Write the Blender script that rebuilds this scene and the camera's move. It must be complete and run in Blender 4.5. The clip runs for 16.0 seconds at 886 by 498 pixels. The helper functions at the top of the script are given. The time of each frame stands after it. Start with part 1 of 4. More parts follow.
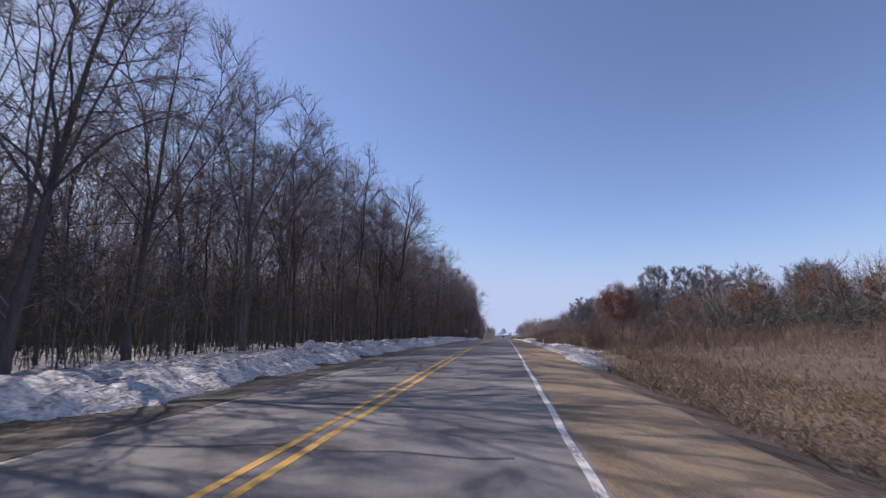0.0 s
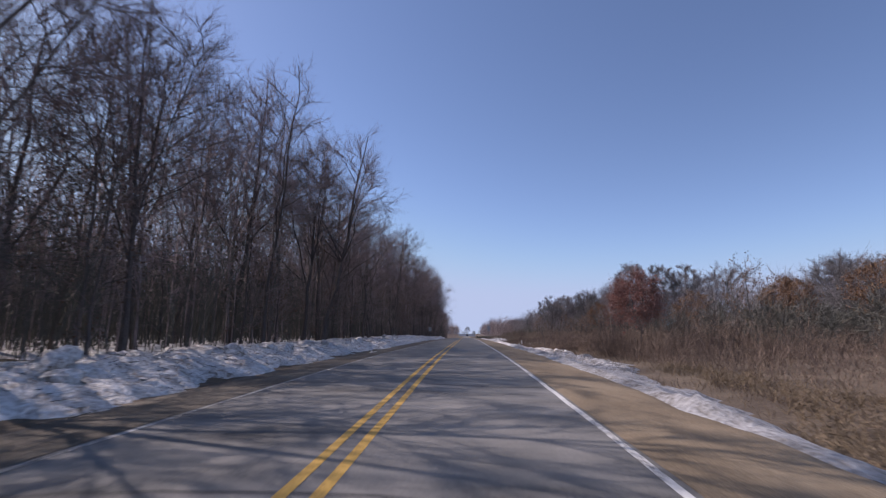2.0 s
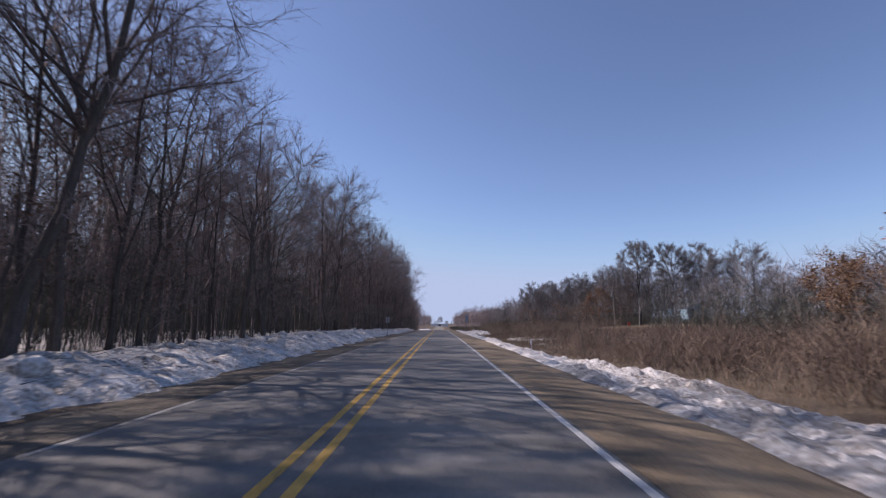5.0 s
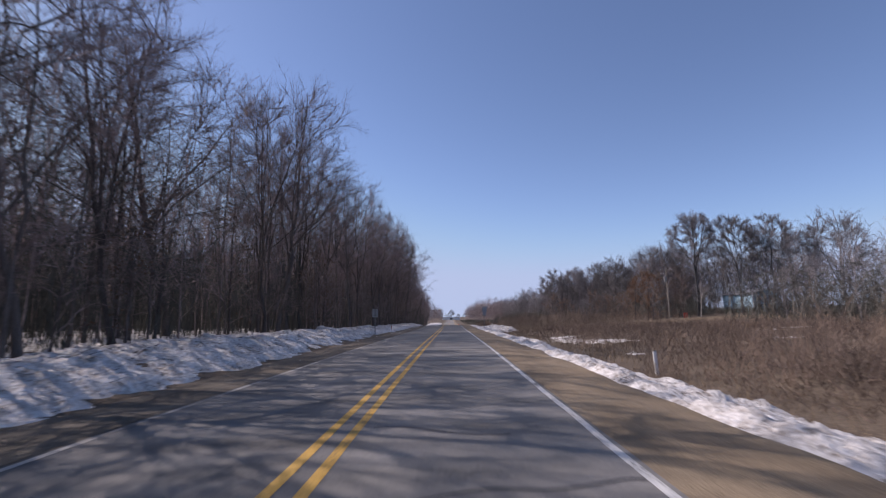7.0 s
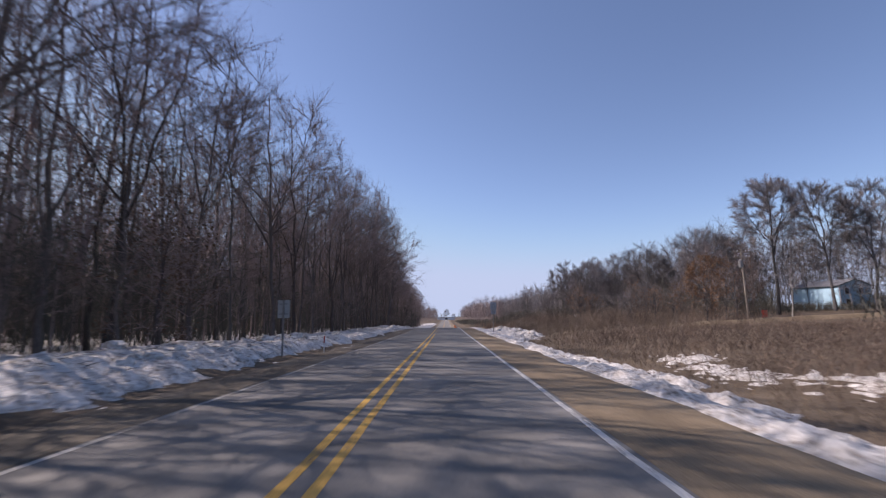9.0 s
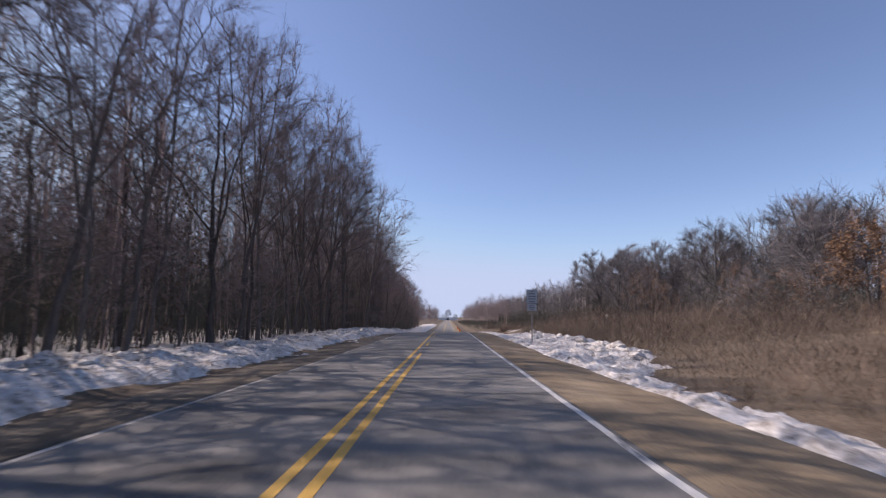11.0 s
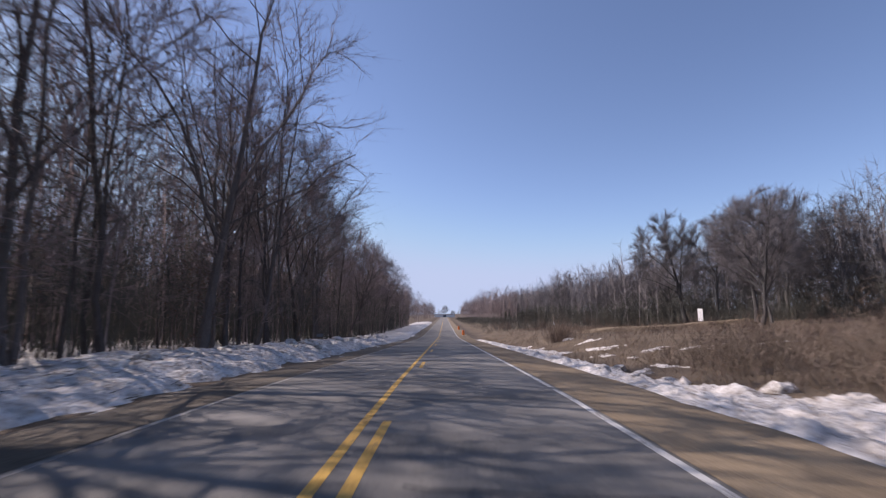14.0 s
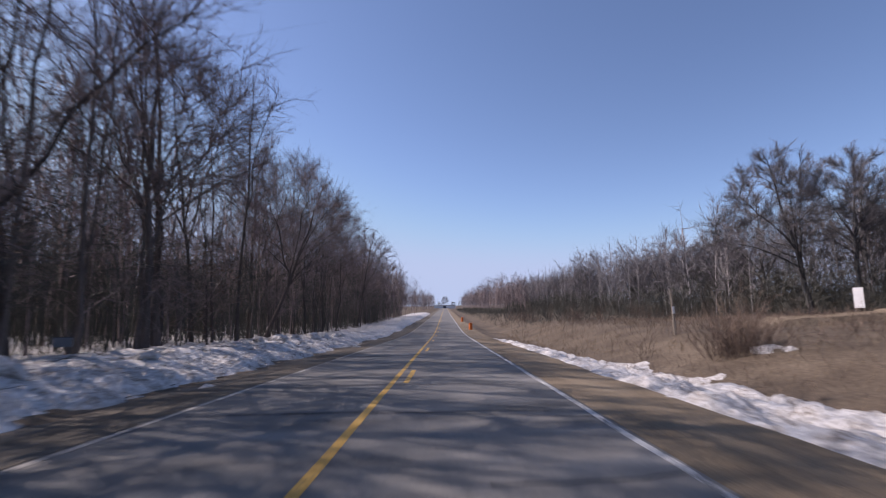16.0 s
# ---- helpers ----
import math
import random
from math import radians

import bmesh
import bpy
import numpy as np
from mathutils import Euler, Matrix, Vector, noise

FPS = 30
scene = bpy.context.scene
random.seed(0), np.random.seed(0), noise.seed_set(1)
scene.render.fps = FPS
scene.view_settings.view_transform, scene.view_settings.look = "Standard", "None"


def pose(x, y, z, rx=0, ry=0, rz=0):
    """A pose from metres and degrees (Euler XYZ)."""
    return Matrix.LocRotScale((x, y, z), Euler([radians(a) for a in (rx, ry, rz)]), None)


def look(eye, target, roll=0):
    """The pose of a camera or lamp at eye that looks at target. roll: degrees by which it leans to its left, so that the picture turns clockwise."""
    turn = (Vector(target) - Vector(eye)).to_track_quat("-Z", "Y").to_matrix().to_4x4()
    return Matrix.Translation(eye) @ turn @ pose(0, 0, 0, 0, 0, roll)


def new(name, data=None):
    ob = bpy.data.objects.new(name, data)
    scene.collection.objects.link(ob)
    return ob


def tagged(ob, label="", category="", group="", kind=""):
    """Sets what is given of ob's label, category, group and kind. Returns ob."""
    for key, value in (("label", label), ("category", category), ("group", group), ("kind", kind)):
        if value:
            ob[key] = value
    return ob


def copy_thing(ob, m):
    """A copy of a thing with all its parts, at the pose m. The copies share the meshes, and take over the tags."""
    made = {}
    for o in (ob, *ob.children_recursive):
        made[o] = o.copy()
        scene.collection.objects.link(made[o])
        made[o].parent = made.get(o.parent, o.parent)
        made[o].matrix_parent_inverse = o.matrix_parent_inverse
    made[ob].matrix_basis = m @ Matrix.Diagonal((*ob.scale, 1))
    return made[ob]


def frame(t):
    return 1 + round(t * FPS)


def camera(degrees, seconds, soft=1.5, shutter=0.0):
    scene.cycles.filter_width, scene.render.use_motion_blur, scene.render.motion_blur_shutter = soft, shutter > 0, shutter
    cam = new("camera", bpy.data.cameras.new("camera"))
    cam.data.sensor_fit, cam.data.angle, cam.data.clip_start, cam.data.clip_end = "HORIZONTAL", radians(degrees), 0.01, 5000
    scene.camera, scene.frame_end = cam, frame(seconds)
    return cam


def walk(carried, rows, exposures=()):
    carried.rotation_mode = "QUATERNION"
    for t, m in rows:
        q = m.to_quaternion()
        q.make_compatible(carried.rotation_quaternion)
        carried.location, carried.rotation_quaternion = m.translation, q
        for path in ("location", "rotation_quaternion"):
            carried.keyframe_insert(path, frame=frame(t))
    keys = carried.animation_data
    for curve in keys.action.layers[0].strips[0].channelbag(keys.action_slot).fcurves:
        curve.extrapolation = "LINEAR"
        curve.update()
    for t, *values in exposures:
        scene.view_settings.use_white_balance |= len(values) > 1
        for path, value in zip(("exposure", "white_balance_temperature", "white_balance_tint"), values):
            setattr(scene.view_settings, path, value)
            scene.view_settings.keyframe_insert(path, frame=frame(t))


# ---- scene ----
cam = camera(88.0, 16.0, soft=1.2, shutter=0.35)

# The drive: along +y in the right-hand lane of a straight country road.
walk(cam, [
    (0.0, pose(2.64, 0.00, 0.879, 100.77, 1.20, 7.47)),
    (0.5, pose(2.23, 3.14, 0.909, 101.21, 0.40, 7.11)),
    (1.0, pose(1.91, 6.60, 0.965, 100.70, 0.20, 5.68)),
    (1.5, pose(1.66, 10.55, 1.038, 100.66, 0.10, 4.44)),
    (2.0, pose(1.47, 14.40, 1.121, 100.41, 0.10, 2.99)),
    (2.5, pose(1.38, 18.80, 1.203, 100.35, 0.20, 1.46)),
    (3.0, pose(1.37, 23.20, 1.275, 100.27, 0.20, 0.49)),
    (3.5, pose(1.42, 28.20, 1.358, 100.00, 0.10, -0.42)),
    (4.0, pose(1.48, 33.00, 1.419, 99.59, 0.00, -1.04)),
    (6.5, pose(1.50, 58.00, 1.526, 98.64, 0.80, 1.05)),
    (7.0, pose(1.51, 64.10, 1.536, 98.36, 0.90, 1.05)),
    (7.5, pose(1.47, 69.90, 1.538, 98.57, 0.90, 0.98)),
    (8.0, pose(1.43, 76.50, 1.541, 98.43, 1.00, 0.91)),
    (8.5, pose(1.39, 82.70, 1.542, 98.64, 1.20, 0.71)),
    (9.0, pose(1.39, 89.60, 1.494, 98.35, 1.10, 0.43)),
    (9.5, pose(1.41, 96.70, 1.426, 98.35, 1.10, 0.22)),
    (12.0, pose(1.24, 132.50, 1.174, 98.63, 0.30, 0.91)),
    (12.5, pose(1.16, 140.73, 1.153, 98.83, 0.20, 0.84)),
    (13.0, pose(1.08, 148.34, 1.166, 98.83, 0.60, 0.63)),
    (13.5, pose(1.02, 156.19, 1.164, 98.42, 0.40, 0.28)),
    (14.0, pose(1.03, 163.43, 1.115, 98.00, 0.80, 0.21)),
    (14.5, pose(1.06, 171.06, 0.967, 97.69, 0.70, 0.14)),
    (15.0, pose(1.08, 178.62, 0.718, 97.58, 1.00, 0.08)),
    (15.5, pose(1.11, 185.48, 0.462, 97.10, 1.00, 0.15)),
    (16.0, pose(1.12, 192.98, 0.186, 96.99, 0.90, 0.22)),
], exposures=[(0.0, 0.25, 6640, 26), (3.5, 0.18, 6640, 26), (7.0, 0.18, 6640, 26), (9.5, 0.36, 6960, 26),
              (12.5, 0.38, 6960, 26), (14.5, 0.29, 6750, 26), (16.0, 0.25, 6640, 26)])

# ---- light ----
SUN_AHEAD, SUN_UP = 20.0, 41.5          # the sun stands to the left, a little ahead
world = bpy.data.worlds.new("sky")
scene.world = world
world.use_nodes = True
wn = world.node_tree.nodes
sky = wn.new("ShaderNodeTexSky")
sky.sky_type = "NISHITA"
sky.sun_disc = False
sky.sun_elevation = radians(SUN_UP)
sky.sun_rotation = radians(270 + SUN_AHEAD)
sky.air_density, sky.dust_density, sky.ozone_density, sky.altitude = 0.75, 0.3, 2.6, 250
wn["Background"].inputs["Strength"].default_value = 0.14
# thin winter haze keeps the horizon from outshining the rest
split, join = wn.new("ShaderNodeSeparateColor"), wn.new("ShaderNodeCombineColor")
world.node_tree.links.new(sky.outputs["Color"], split.inputs[0])
for k, (top, gain) in enumerate(((2.75, 0.965), (3.6, 1.01), (4.9, 1.0))):
    tint = wn.new("ShaderNodeMath")
    tint.operation = "MULTIPLY"
    tint.inputs[1].default_value = gain
    cap = wn.new("ShaderNodeMath")
    cap.operation = "SMOOTH_MIN"
    cap.inputs[1].default_value, cap.inputs[2].default_value = top, 1.2
    world.node_tree.links.new(split.outputs[k], tint.inputs[0])
    world.node_tree.links.new(tint.outputs[0], cap.inputs[0])
    world.node_tree.links.new(cap.outputs[0], join.inputs[k])
world.node_tree.links.new(join.outputs[0], wn["Background"].inputs["Color"])

sun = new("sun", bpy.data.lights.new("sun", "SUN"))
sun.data.energy, sun.data.angle, sun.data.color = 4.7, radians(0.5), (1.0, 0.95, 0.88)
_a, _u = radians(SUN_AHEAD), radians(SUN_UP)
SUN_DIR = Vector((-math.cos(_a) * math.cos(_u), math.sin(_a) * math.cos(_u), math.sin(_u)))
sun.matrix_world = look((0, 0, 60), Vector((0, 0, 60)) - SUN_DIR)

# ---- materials ----


def material(name, stops, scale=1.0, stretch=(1, 1, 1), rough=0.9, bump=0.3, grain=40.0, grain_mix=0.35, own=0.0, detail=6.0, metal=0.0, depth=0.05):
    """Colour from two scales of noise in world metres, with relief; own: how far single objects differ."""
    m = bpy.data.materials.new(name)
    m.use_nodes = True
    n, l = m.node_tree.nodes, m.node_tree.links
    b = n["Principled BSDF"]
    b.inputs["Roughness"].default_value, b.inputs["Metallic"].default_value = rough, metal
    b.inputs["Specular IOR Level"].default_value = 0.25
    geo, mp = n.new("ShaderNodeNewGeometry"), n.new("ShaderNodeMapping")
    mp.inputs["Scale"].default_value = stretch
    l.new(geo.outputs["Position"], mp.inputs["Vector"])
    n1, n2 = n.new("ShaderNodeTexNoise"), n.new("ShaderNodeTexNoise")
    n1.inputs["Scale"].default_value, n1.inputs["Detail"].default_value, n1.inputs["Roughness"].default_value = scale, detail, 0.62
    n2.inputs["Scale"].default_value, n2.inputs["Detail"].default_value = grain, 4
    l.new(mp.outputs[0], n1.inputs["Vector"])
    l.new(mp.outputs[0], n2.inputs["Vector"])
    mix = n.new("ShaderNodeMix")
    mix.inputs[0].default_value = grain_mix
    l.new(n1.outputs["Fac"], mix.inputs[2])
    l.new(n2.outputs["Fac"], mix.inputs[3])
    ramp = n.new("ShaderNodeValToRGB")
    e = ramp.color_ramp.elements
    for i, (p, c) in enumerate(stops):
        x = e[i] if i < 2 else e.new(p)
        x.position, x.color = p, (*c, 1)
    l.new(mix.outputs[0], ramp.inputs[0])
    out = ramp.outputs[0]
    if own:
        info, hsv, mr = n.new("ShaderNodeObjectInfo"), n.new("ShaderNodeHueSaturation"), n.new("ShaderNodeMapRange")
        mr.inputs["To Min"].default_value, mr.inputs["To Max"].default_value = 1 - own, 1 + own
        l.new(info.outputs["Random"], mr.inputs["Value"])
        l.new(mr.outputs[0], hsv.inputs["Value"])
        l.new(out, hsv.inputs["Color"])
        out = hsv.outputs[0]
    l.new(out, b.inputs["Base Color"])
    if bump:
        bp = n.new("ShaderNodeBump")
        bp.inputs["Strength"].default_value, bp.inputs["Distance"].default_value = bump, depth
        l.new(mix.outputs[0], bp.inputs["Height"])
        l.new(bp.outputs[0], b.inputs["Normal"])
    return m


M_ASPHALT = material("asphalt", [(0.34, (0.073, 0.071, 0.067)), (0.46, (0.151, 0.147, 0.138)), (0.56, (0.198, 0.191, 0.179)), (0.68, (0.281, 0.271, 0.254))], 0.75, (0.55, 1.25, 1), 0.85, 0.25, 38, 0.28, detail=9.0)
M_TAR = material("tar", [(0.3, (0.02, 0.02, 0.022)), (0.7, (0.045, 0.044, 0.046))], 2, rough=0.7)
M_GRAVEL = material("gravel", [(0.3, (0.09, 0.068, 0.045)), (0.5, (0.207, 0.158, 0.104)), (0.72, (0.324, 0.261, 0.18))], 0.8, (1, 0.35, 1), 0.95, 0.6, 45, 0.45)
M_MUD = material("grey-brown muddy gravel", [(0.34, (0.055, 0.046, 0.036)), (0.5, (0.125, 0.105, 0.08)), (0.7, (0.23, 0.20, 0.16))], 0.9, (1, 0.5, 1), 0.9, 0.7, 30, 0.5)
M_GROUND = material("leaf litter and dead grass", [(0.3, (0.048, 0.035, 0.026)), (0.5, (0.105, 0.080, 0.057)), (0.7, (0.20, 0.157, 0.113))], 0.35, (1, 1, 1), 0.95, 0.8, 9, 0.5)
M_SNOW = material("old snow", [(0.35, (0.129, 0.1, 0.072)), (0.43, (0.384, 0.351, 0.317)), (0.52, (0.588, 0.564, 0.536)), (0.64, (0.792, 0.777, 0.751))], 1.8, (1, 1, 1), 0.6, 1.0, 10, 0.5, depth=0.14)
M_GREY_SNOW = material("darker grey snow", [(0.35, (0.09, 0.075, 0.06)), (0.45, (0.20, 0.19, 0.18)), (0.54, (0.30, 0.295, 0.29)), (0.66, (0.46, 0.46, 0.46))], 1.2, (1, 1, 1), 0.55, 1.0, 9, 0.5, depth=0.1)
M_WHITE = material("worn white road paint", [(0.39, (0.15, 0.147, 0.14)), (0.49, (0.48, 0.48, 0.46)), (0.68, (0.68, 0.68, 0.65))], 1.8, (1, 0.5, 1), 0.7, 0.15, 26, 0.45)
M_FADED = material("faded dirty white road paint", [(0.42, (0.13, 0.125, 0.118)), (0.52, (0.36, 0.345, 0.31)), (0.66, (0.56, 0.55, 0.51))], 0.9, (1, 0.6, 1), 0.75, 0.15, 22, 0.4)
M_YELLOW = material("worn yellow road paint", [(0.34, (0.175, 0.13, 0.081)), (0.46, (0.515, 0.307, 0.071)), (0.7, (0.68, 0.419, 0.114))], 1.8, (1, 0.4, 1), 0.7, 0.15, 30, 0.45)
M_BARK = material("grey-brown bark", [(0.3, (0.057, 0.046, 0.044)), (0.55, (0.127, 0.108, 0.098)), (0.75, (0.221, 0.189, 0.174))], 3, (3, 3, 0.6), 0.95, 0.8, 22, 0.5, own=0.35)
M_TWIG = material("thin grey-brown twigs", [(0.3, (0.143, 0.113, 0.109)), (0.7, (0.33, 0.265, 0.254))], 1.0, bump=0, grain=6, own=0.3)
M_TWIG_GREY = material("thin pale grey-brown twigs", [(0.3, (0.127, 0.114, 0.116)), (0.7, (0.275, 0.257, 0.259))], 1.0, bump=0, grain=6, own=0.25)
M_BARK_GREY = material("pale grey-brown bark", [(0.3, (0.054, 0.05, 0.05)), (0.55, (0.109, 0.104, 0.101)), (0.75, (0.18, 0.171, 0.169))], 3, (3, 3, 0.6), 0.95, 0.8, 22, 0.5, own=0.3)
M_PALE = material("pale grey bark", [(0.3, (0.06, 0.053, 0.047)), (0.6, (0.15, 0.138, 0.125))], 3, (3, 3, 0.6), 0.95, 0.6, 22, 0.5, own=0.25)
M_BIRCH = material("whitish birch bark", [(0.3, (0.16, 0.145, 0.13)), (0.6, (0.46, 0.43, 0.39))], 3, (3, 3, 2.0), 0.9, 0.5, 20, 0.5)
M_BRUSH = material("brown brush stems", [(0.34, (0.065, 0.049, 0.043)), (0.5, (0.158, 0.118, 0.096)), (0.68, (0.327, 0.245, 0.187))], 0.3, bump=0, grain=3, own=0.35)
M_WEED = material("pale brown dead weeds", [(0.34, (0.11, 0.088, 0.07)), (0.5, (0.21, 0.17, 0.135)), (0.68, (0.34, 0.28, 0.225))], 0.3, bump=0, grain=3)
M_UNDER = material("dull brown undergrowth stems", [(0.3, (0.057, 0.056, 0.048)), (0.7, (0.158, 0.157, 0.135))], 0.4, bump=0, grain=5)
M_GRASS = material("dry straw grass", [(0.3, (0.13, 0.094, 0.064)), (0.7, (0.31, 0.24, 0.16))], 0.5, bump=0, grain=4)
M_STRAW = material("pale matted straw", [(0.3, (0.133, 0.098, 0.064)), (0.7, (0.312, 0.242, 0.164))], 0.4, bump=0, grain=4)
M_REDLEAF = material("withered russet oak leaves", [(0.3, (0.146, 0.061, 0.051)), (0.55, (0.292, 0.14, 0.112)), (0.75, (0.486, 0.304, 0.249))], 2, bump=0, grain=5)
M_DEADLEAF = material("withered dull brown leaves", [(0.3, (0.075, 0.048, 0.032)), (0.7, (0.185, 0.12, 0.078))], 2, bump=0, grain=5)
M_TANLEAF = material("withered orange-brown leaves", [(0.3, (0.126, 0.07, 0.037)), (0.7, (0.297, 0.18, 0.106))], 2, bump=0, grain=5)

M_STEEL = material("dull galvanised steel", [(0.3, (0.16, 0.16, 0.16)), (0.7, (0.27, 0.27, 0.265))], 4, rough=0.6, bump=0.1, metal=0.3)
M_BACK = material("weathered pale aluminium", [(0.3, (0.34, 0.35, 0.34)), (0.7, (0.46, 0.47, 0.46))], 4, rough=0.6, bump=0.1, metal=0.2)
M_SIGN = material("weathered pale blue-grey sign face", [(0.3, (0.286, 0.313, 0.34)), (0.7, (0.374, 0.408, 0.435))], 3, rough=0.5, bump=0.05)
M_LETTER = material("faded slate lettering", [(0.3, (0.13, 0.16, 0.19)), (0.7, (0.2, 0.23, 0.26))], 3, rough=0.6, bump=0)
M_INK = material("dark lettering", [(0.3, (0.05, 0.06, 0.08)), (0.7, (0.09, 0.10, 0.12))], 3, rough=0.6, bump=0)
M_POSTWOOD = material("grey weathered timber", [(0.3, (0.16, 0.13, 0.10)), (0.7, (0.36, 0.32, 0.27))], 3, (4, 4, 0.5), rough=0.9, bump=0.5)
M_PAINTWHITE = material("white paint", [(0.3, (0.68, 0.68, 0.68)), (0.7, (0.82, 0.82, 0.82))], 2, rough=0.6, bump=0.1)
M_BLUE = material("faded light blue siding", [(0.3, (0.325, 0.52, 0.65)), (0.7, (0.468, 0.689, 0.819))], 1.5, rough=0.7, bump=0.1)
M_ROOF = material("dark grey shingles", [(0.3, (0.1, 0.105, 0.121)), (0.7, (0.24, 0.252, 0.275))], 2, rough=0.9)
M_GLASS = material("dark window glass", [(0.3, (0.02, 0.025, 0.03)), (0.7, (0.04, 0.045, 0.05))], 2, rough=0.08, bump=0)
M_RED = material("faded red paint", [(0.3, (0.35, 0.04, 0.03)), (0.7, (0.5, 0.07, 0.05))], 2, rough=0.5, bump=0.05)
M_ORANGE = material("orange plastic", [(0.3, (0.65, 0.16, 0.04)), (0.7, (0.78, 0.22, 0.06))], 2, rough=0.5, bump=0.05)

# ---- the lie of the land ----
SLOPES = [(-500, 0.0), (-20, 0.0), (0, 0.015), (25, 0.016), (45, 0.0), (80, 0.0), (95, -0.006), (130, -0.006), (145, 0.0), (162, -0.004),
          (178, -0.037), (236, -0.037), (265, -0.004), (400, 0.0), (3000, 0.0)]
_ys = np.arange(-500, 3001, 1.0)
_sl = np.interp(_ys, [a for a, b in SLOPES], [b for a, b in SLOPES])
_zs = np.concatenate([[0], np.cumsum((_sl[1:] + _sl[:-1]) / 2)])
_zs -= np.interp(60, _ys, _zs)
LANE, PAVED = 3.41, 3.64


def smooth(a, b, x):
    t = min(1.0, max(0.0, (x - a) / (b - a)))
    return t * t * (3 - 2 * t)


def road_z(y):
    return float(np.interp(y, _ys, _zs))


def wave(x, y, s, seed=0.0):
    return noise.noise(Vector((x * s, y * s, seed)))


def bank_rise(y):
    """How high the ground stands behind the snow bank on the left."""
    return float(np.interp(y, [60, 88, 105, 140, 150, 166, 180, 230], [0.44, 0.66, 0.6, 0.3, 0.22, 0.26, 0.5, 0.46]))


def ground_z(x, y):
    """Height of the bare ground: shoulder, ditch and field on the right, low bank and wood on the left."""
    z = road_z(y)
    if x > 0:
        side = -0.06 - 0.12 * smooth(3.7, 5.4, x) - 0.62 * smooth(5.2, 8.6, x) + 0.25 * smooth(11, 20, x)
        near = z + side
        field = -0.45 + 0.45 * road_z(y) * (1 - smooth(20, 60, x)) + 0.3 * smooth(14, 30, x) + 0.6 * smooth(30, 60, x) + 1.0 * smooth(40, 66, x) * smooth(148, 172, y) * (1 - smooth(195, 215, y)) + 2.5 * smooth(70, 140, x)
        k = smooth(203, 300, y) * (1 - 0.6 * (1 - smooth(20, 34, x)) * (1 - smooth(243, 270, y)))
        field = field * (1 - k) + (-3.0 + 1.5 * smooth(60, 140, x)) * k
        w = smooth(9, 26 - 10 * smooth(192, 206, y), x) * (1 - smooth(330, 460, y))
        far = near + (3.0 * smooth(40, 120, x))
        z = far * (1 - w) + field * w
        rough = smooth(5.5, 12, x)
    else:
        z += -0.06 - 0.12 * smooth(3.7, 5.0, -x) + bank_rise(y) * smooth(5.5, 8.4, -x) + 0.6 * smooth(14, 60, -x)
        rough = smooth(5.0, 10, -x)
    return z + rough * (0.10 * wave(x, y, 0.22) + 0.05 * wave(x, y, 0.8, 3.0))


def mesh_object(name, verts, faces, mat, parent=None, flat=True):
    me = bpy.data.meshes.new(name)
    me.from_pydata(verts, [], faces)
    me.materials.append(mat)
    if not flat:
        me.polygons.foreach_set("use_smooth", [True] * len(me.polygons))
    me.update()
    ob = new(name, me)
    if parent is not None:
        ob.parent = parent
    return ob


def sheet(name, xs, ys, height, mat):
    verts = [(x, y, height(x, y)) for y in ys for x in xs]
    nx = len(xs)
    faces = [(j * nx + i, j * nx + i + 1, (j + 1) * nx + i + 1, (j + 1) * nx + i) for j in range(len(ys) - 1) for i in range(nx - 1)]
    return mesh_object(name, verts, faces, mat, flat=False)


def steps(*spans):
    """Grid lines: (start, end, step) one after the other."""
    out = []
    for a, b, s in spans:
        k = max(1, round((b - a) / s))
        out += [a + (b - a) * i / k for i in range(k)]
    return out + [spans[-1][1]]


GX = steps((-2500, -300, 440), (-300, -70, 23), (-70, -20, 2.5), (-20, -3.9, 0.7), (-3.9, 3.9, 3.9), (3.9, 14, 0.6), (14, 40, 1.3), (40, 80, 4), (80, 300, 22), (300, 2500, 440))
GY = steps((-400, -40, 30), (-40, 330, 1.5), (330, 600, 9), (600, 1200, 40), (1200, 3000, 300))
ground = tagged(sheet("ground", GX, GY, lambda x, y: ground_z(x, y) - (0.25 if abs(x) < 3.6 else 0.0), M_GROUND),
                "brown dead grass and leaf litter of a winter roadside", "ground", kind="structure")

RY = steps((-60, 330, 2.0), (330, 1100, 10))
road = tagged(sheet("road", [-PAVED, -3.5, -1.8, -0.2, 0.2, 1.8, 3.5, PAVED], RY,
                    lambda x, y: road_z(y) - 0.012 * abs(x) - (0.02 if abs(x) > 3.55 else 0), M_ASPHALT),
              "worn grey asphalt of a two-lane country road", "road", kind="structure")


def strip(name, mat, x0, x1, y0, y1, lift=0.004, wobble=0.0, step=2.0, parent=None):
    """A band along the road, on its surface."""
    ys = steps((y0, y1, step))
    ed = lambda x, y: x + wobble * (wave(x, y, 0.5, 7.0) + 0.6 * wave(x, y, 1.7, 9.0))
    verts, faces = [], []
    for y in ys:
        for x in (x0, x1):
            xx = ed(x, y)
            verts.append((xx, y, road_z(y) - 0.012 * abs(xx) + lift))
    for i in range(len(ys) - 1):
        faces.append((2 * i, 2 * i + 1, 2 * i + 3, 2 * i + 2))
    return mesh_object(name, verts, faces, mat, parent)


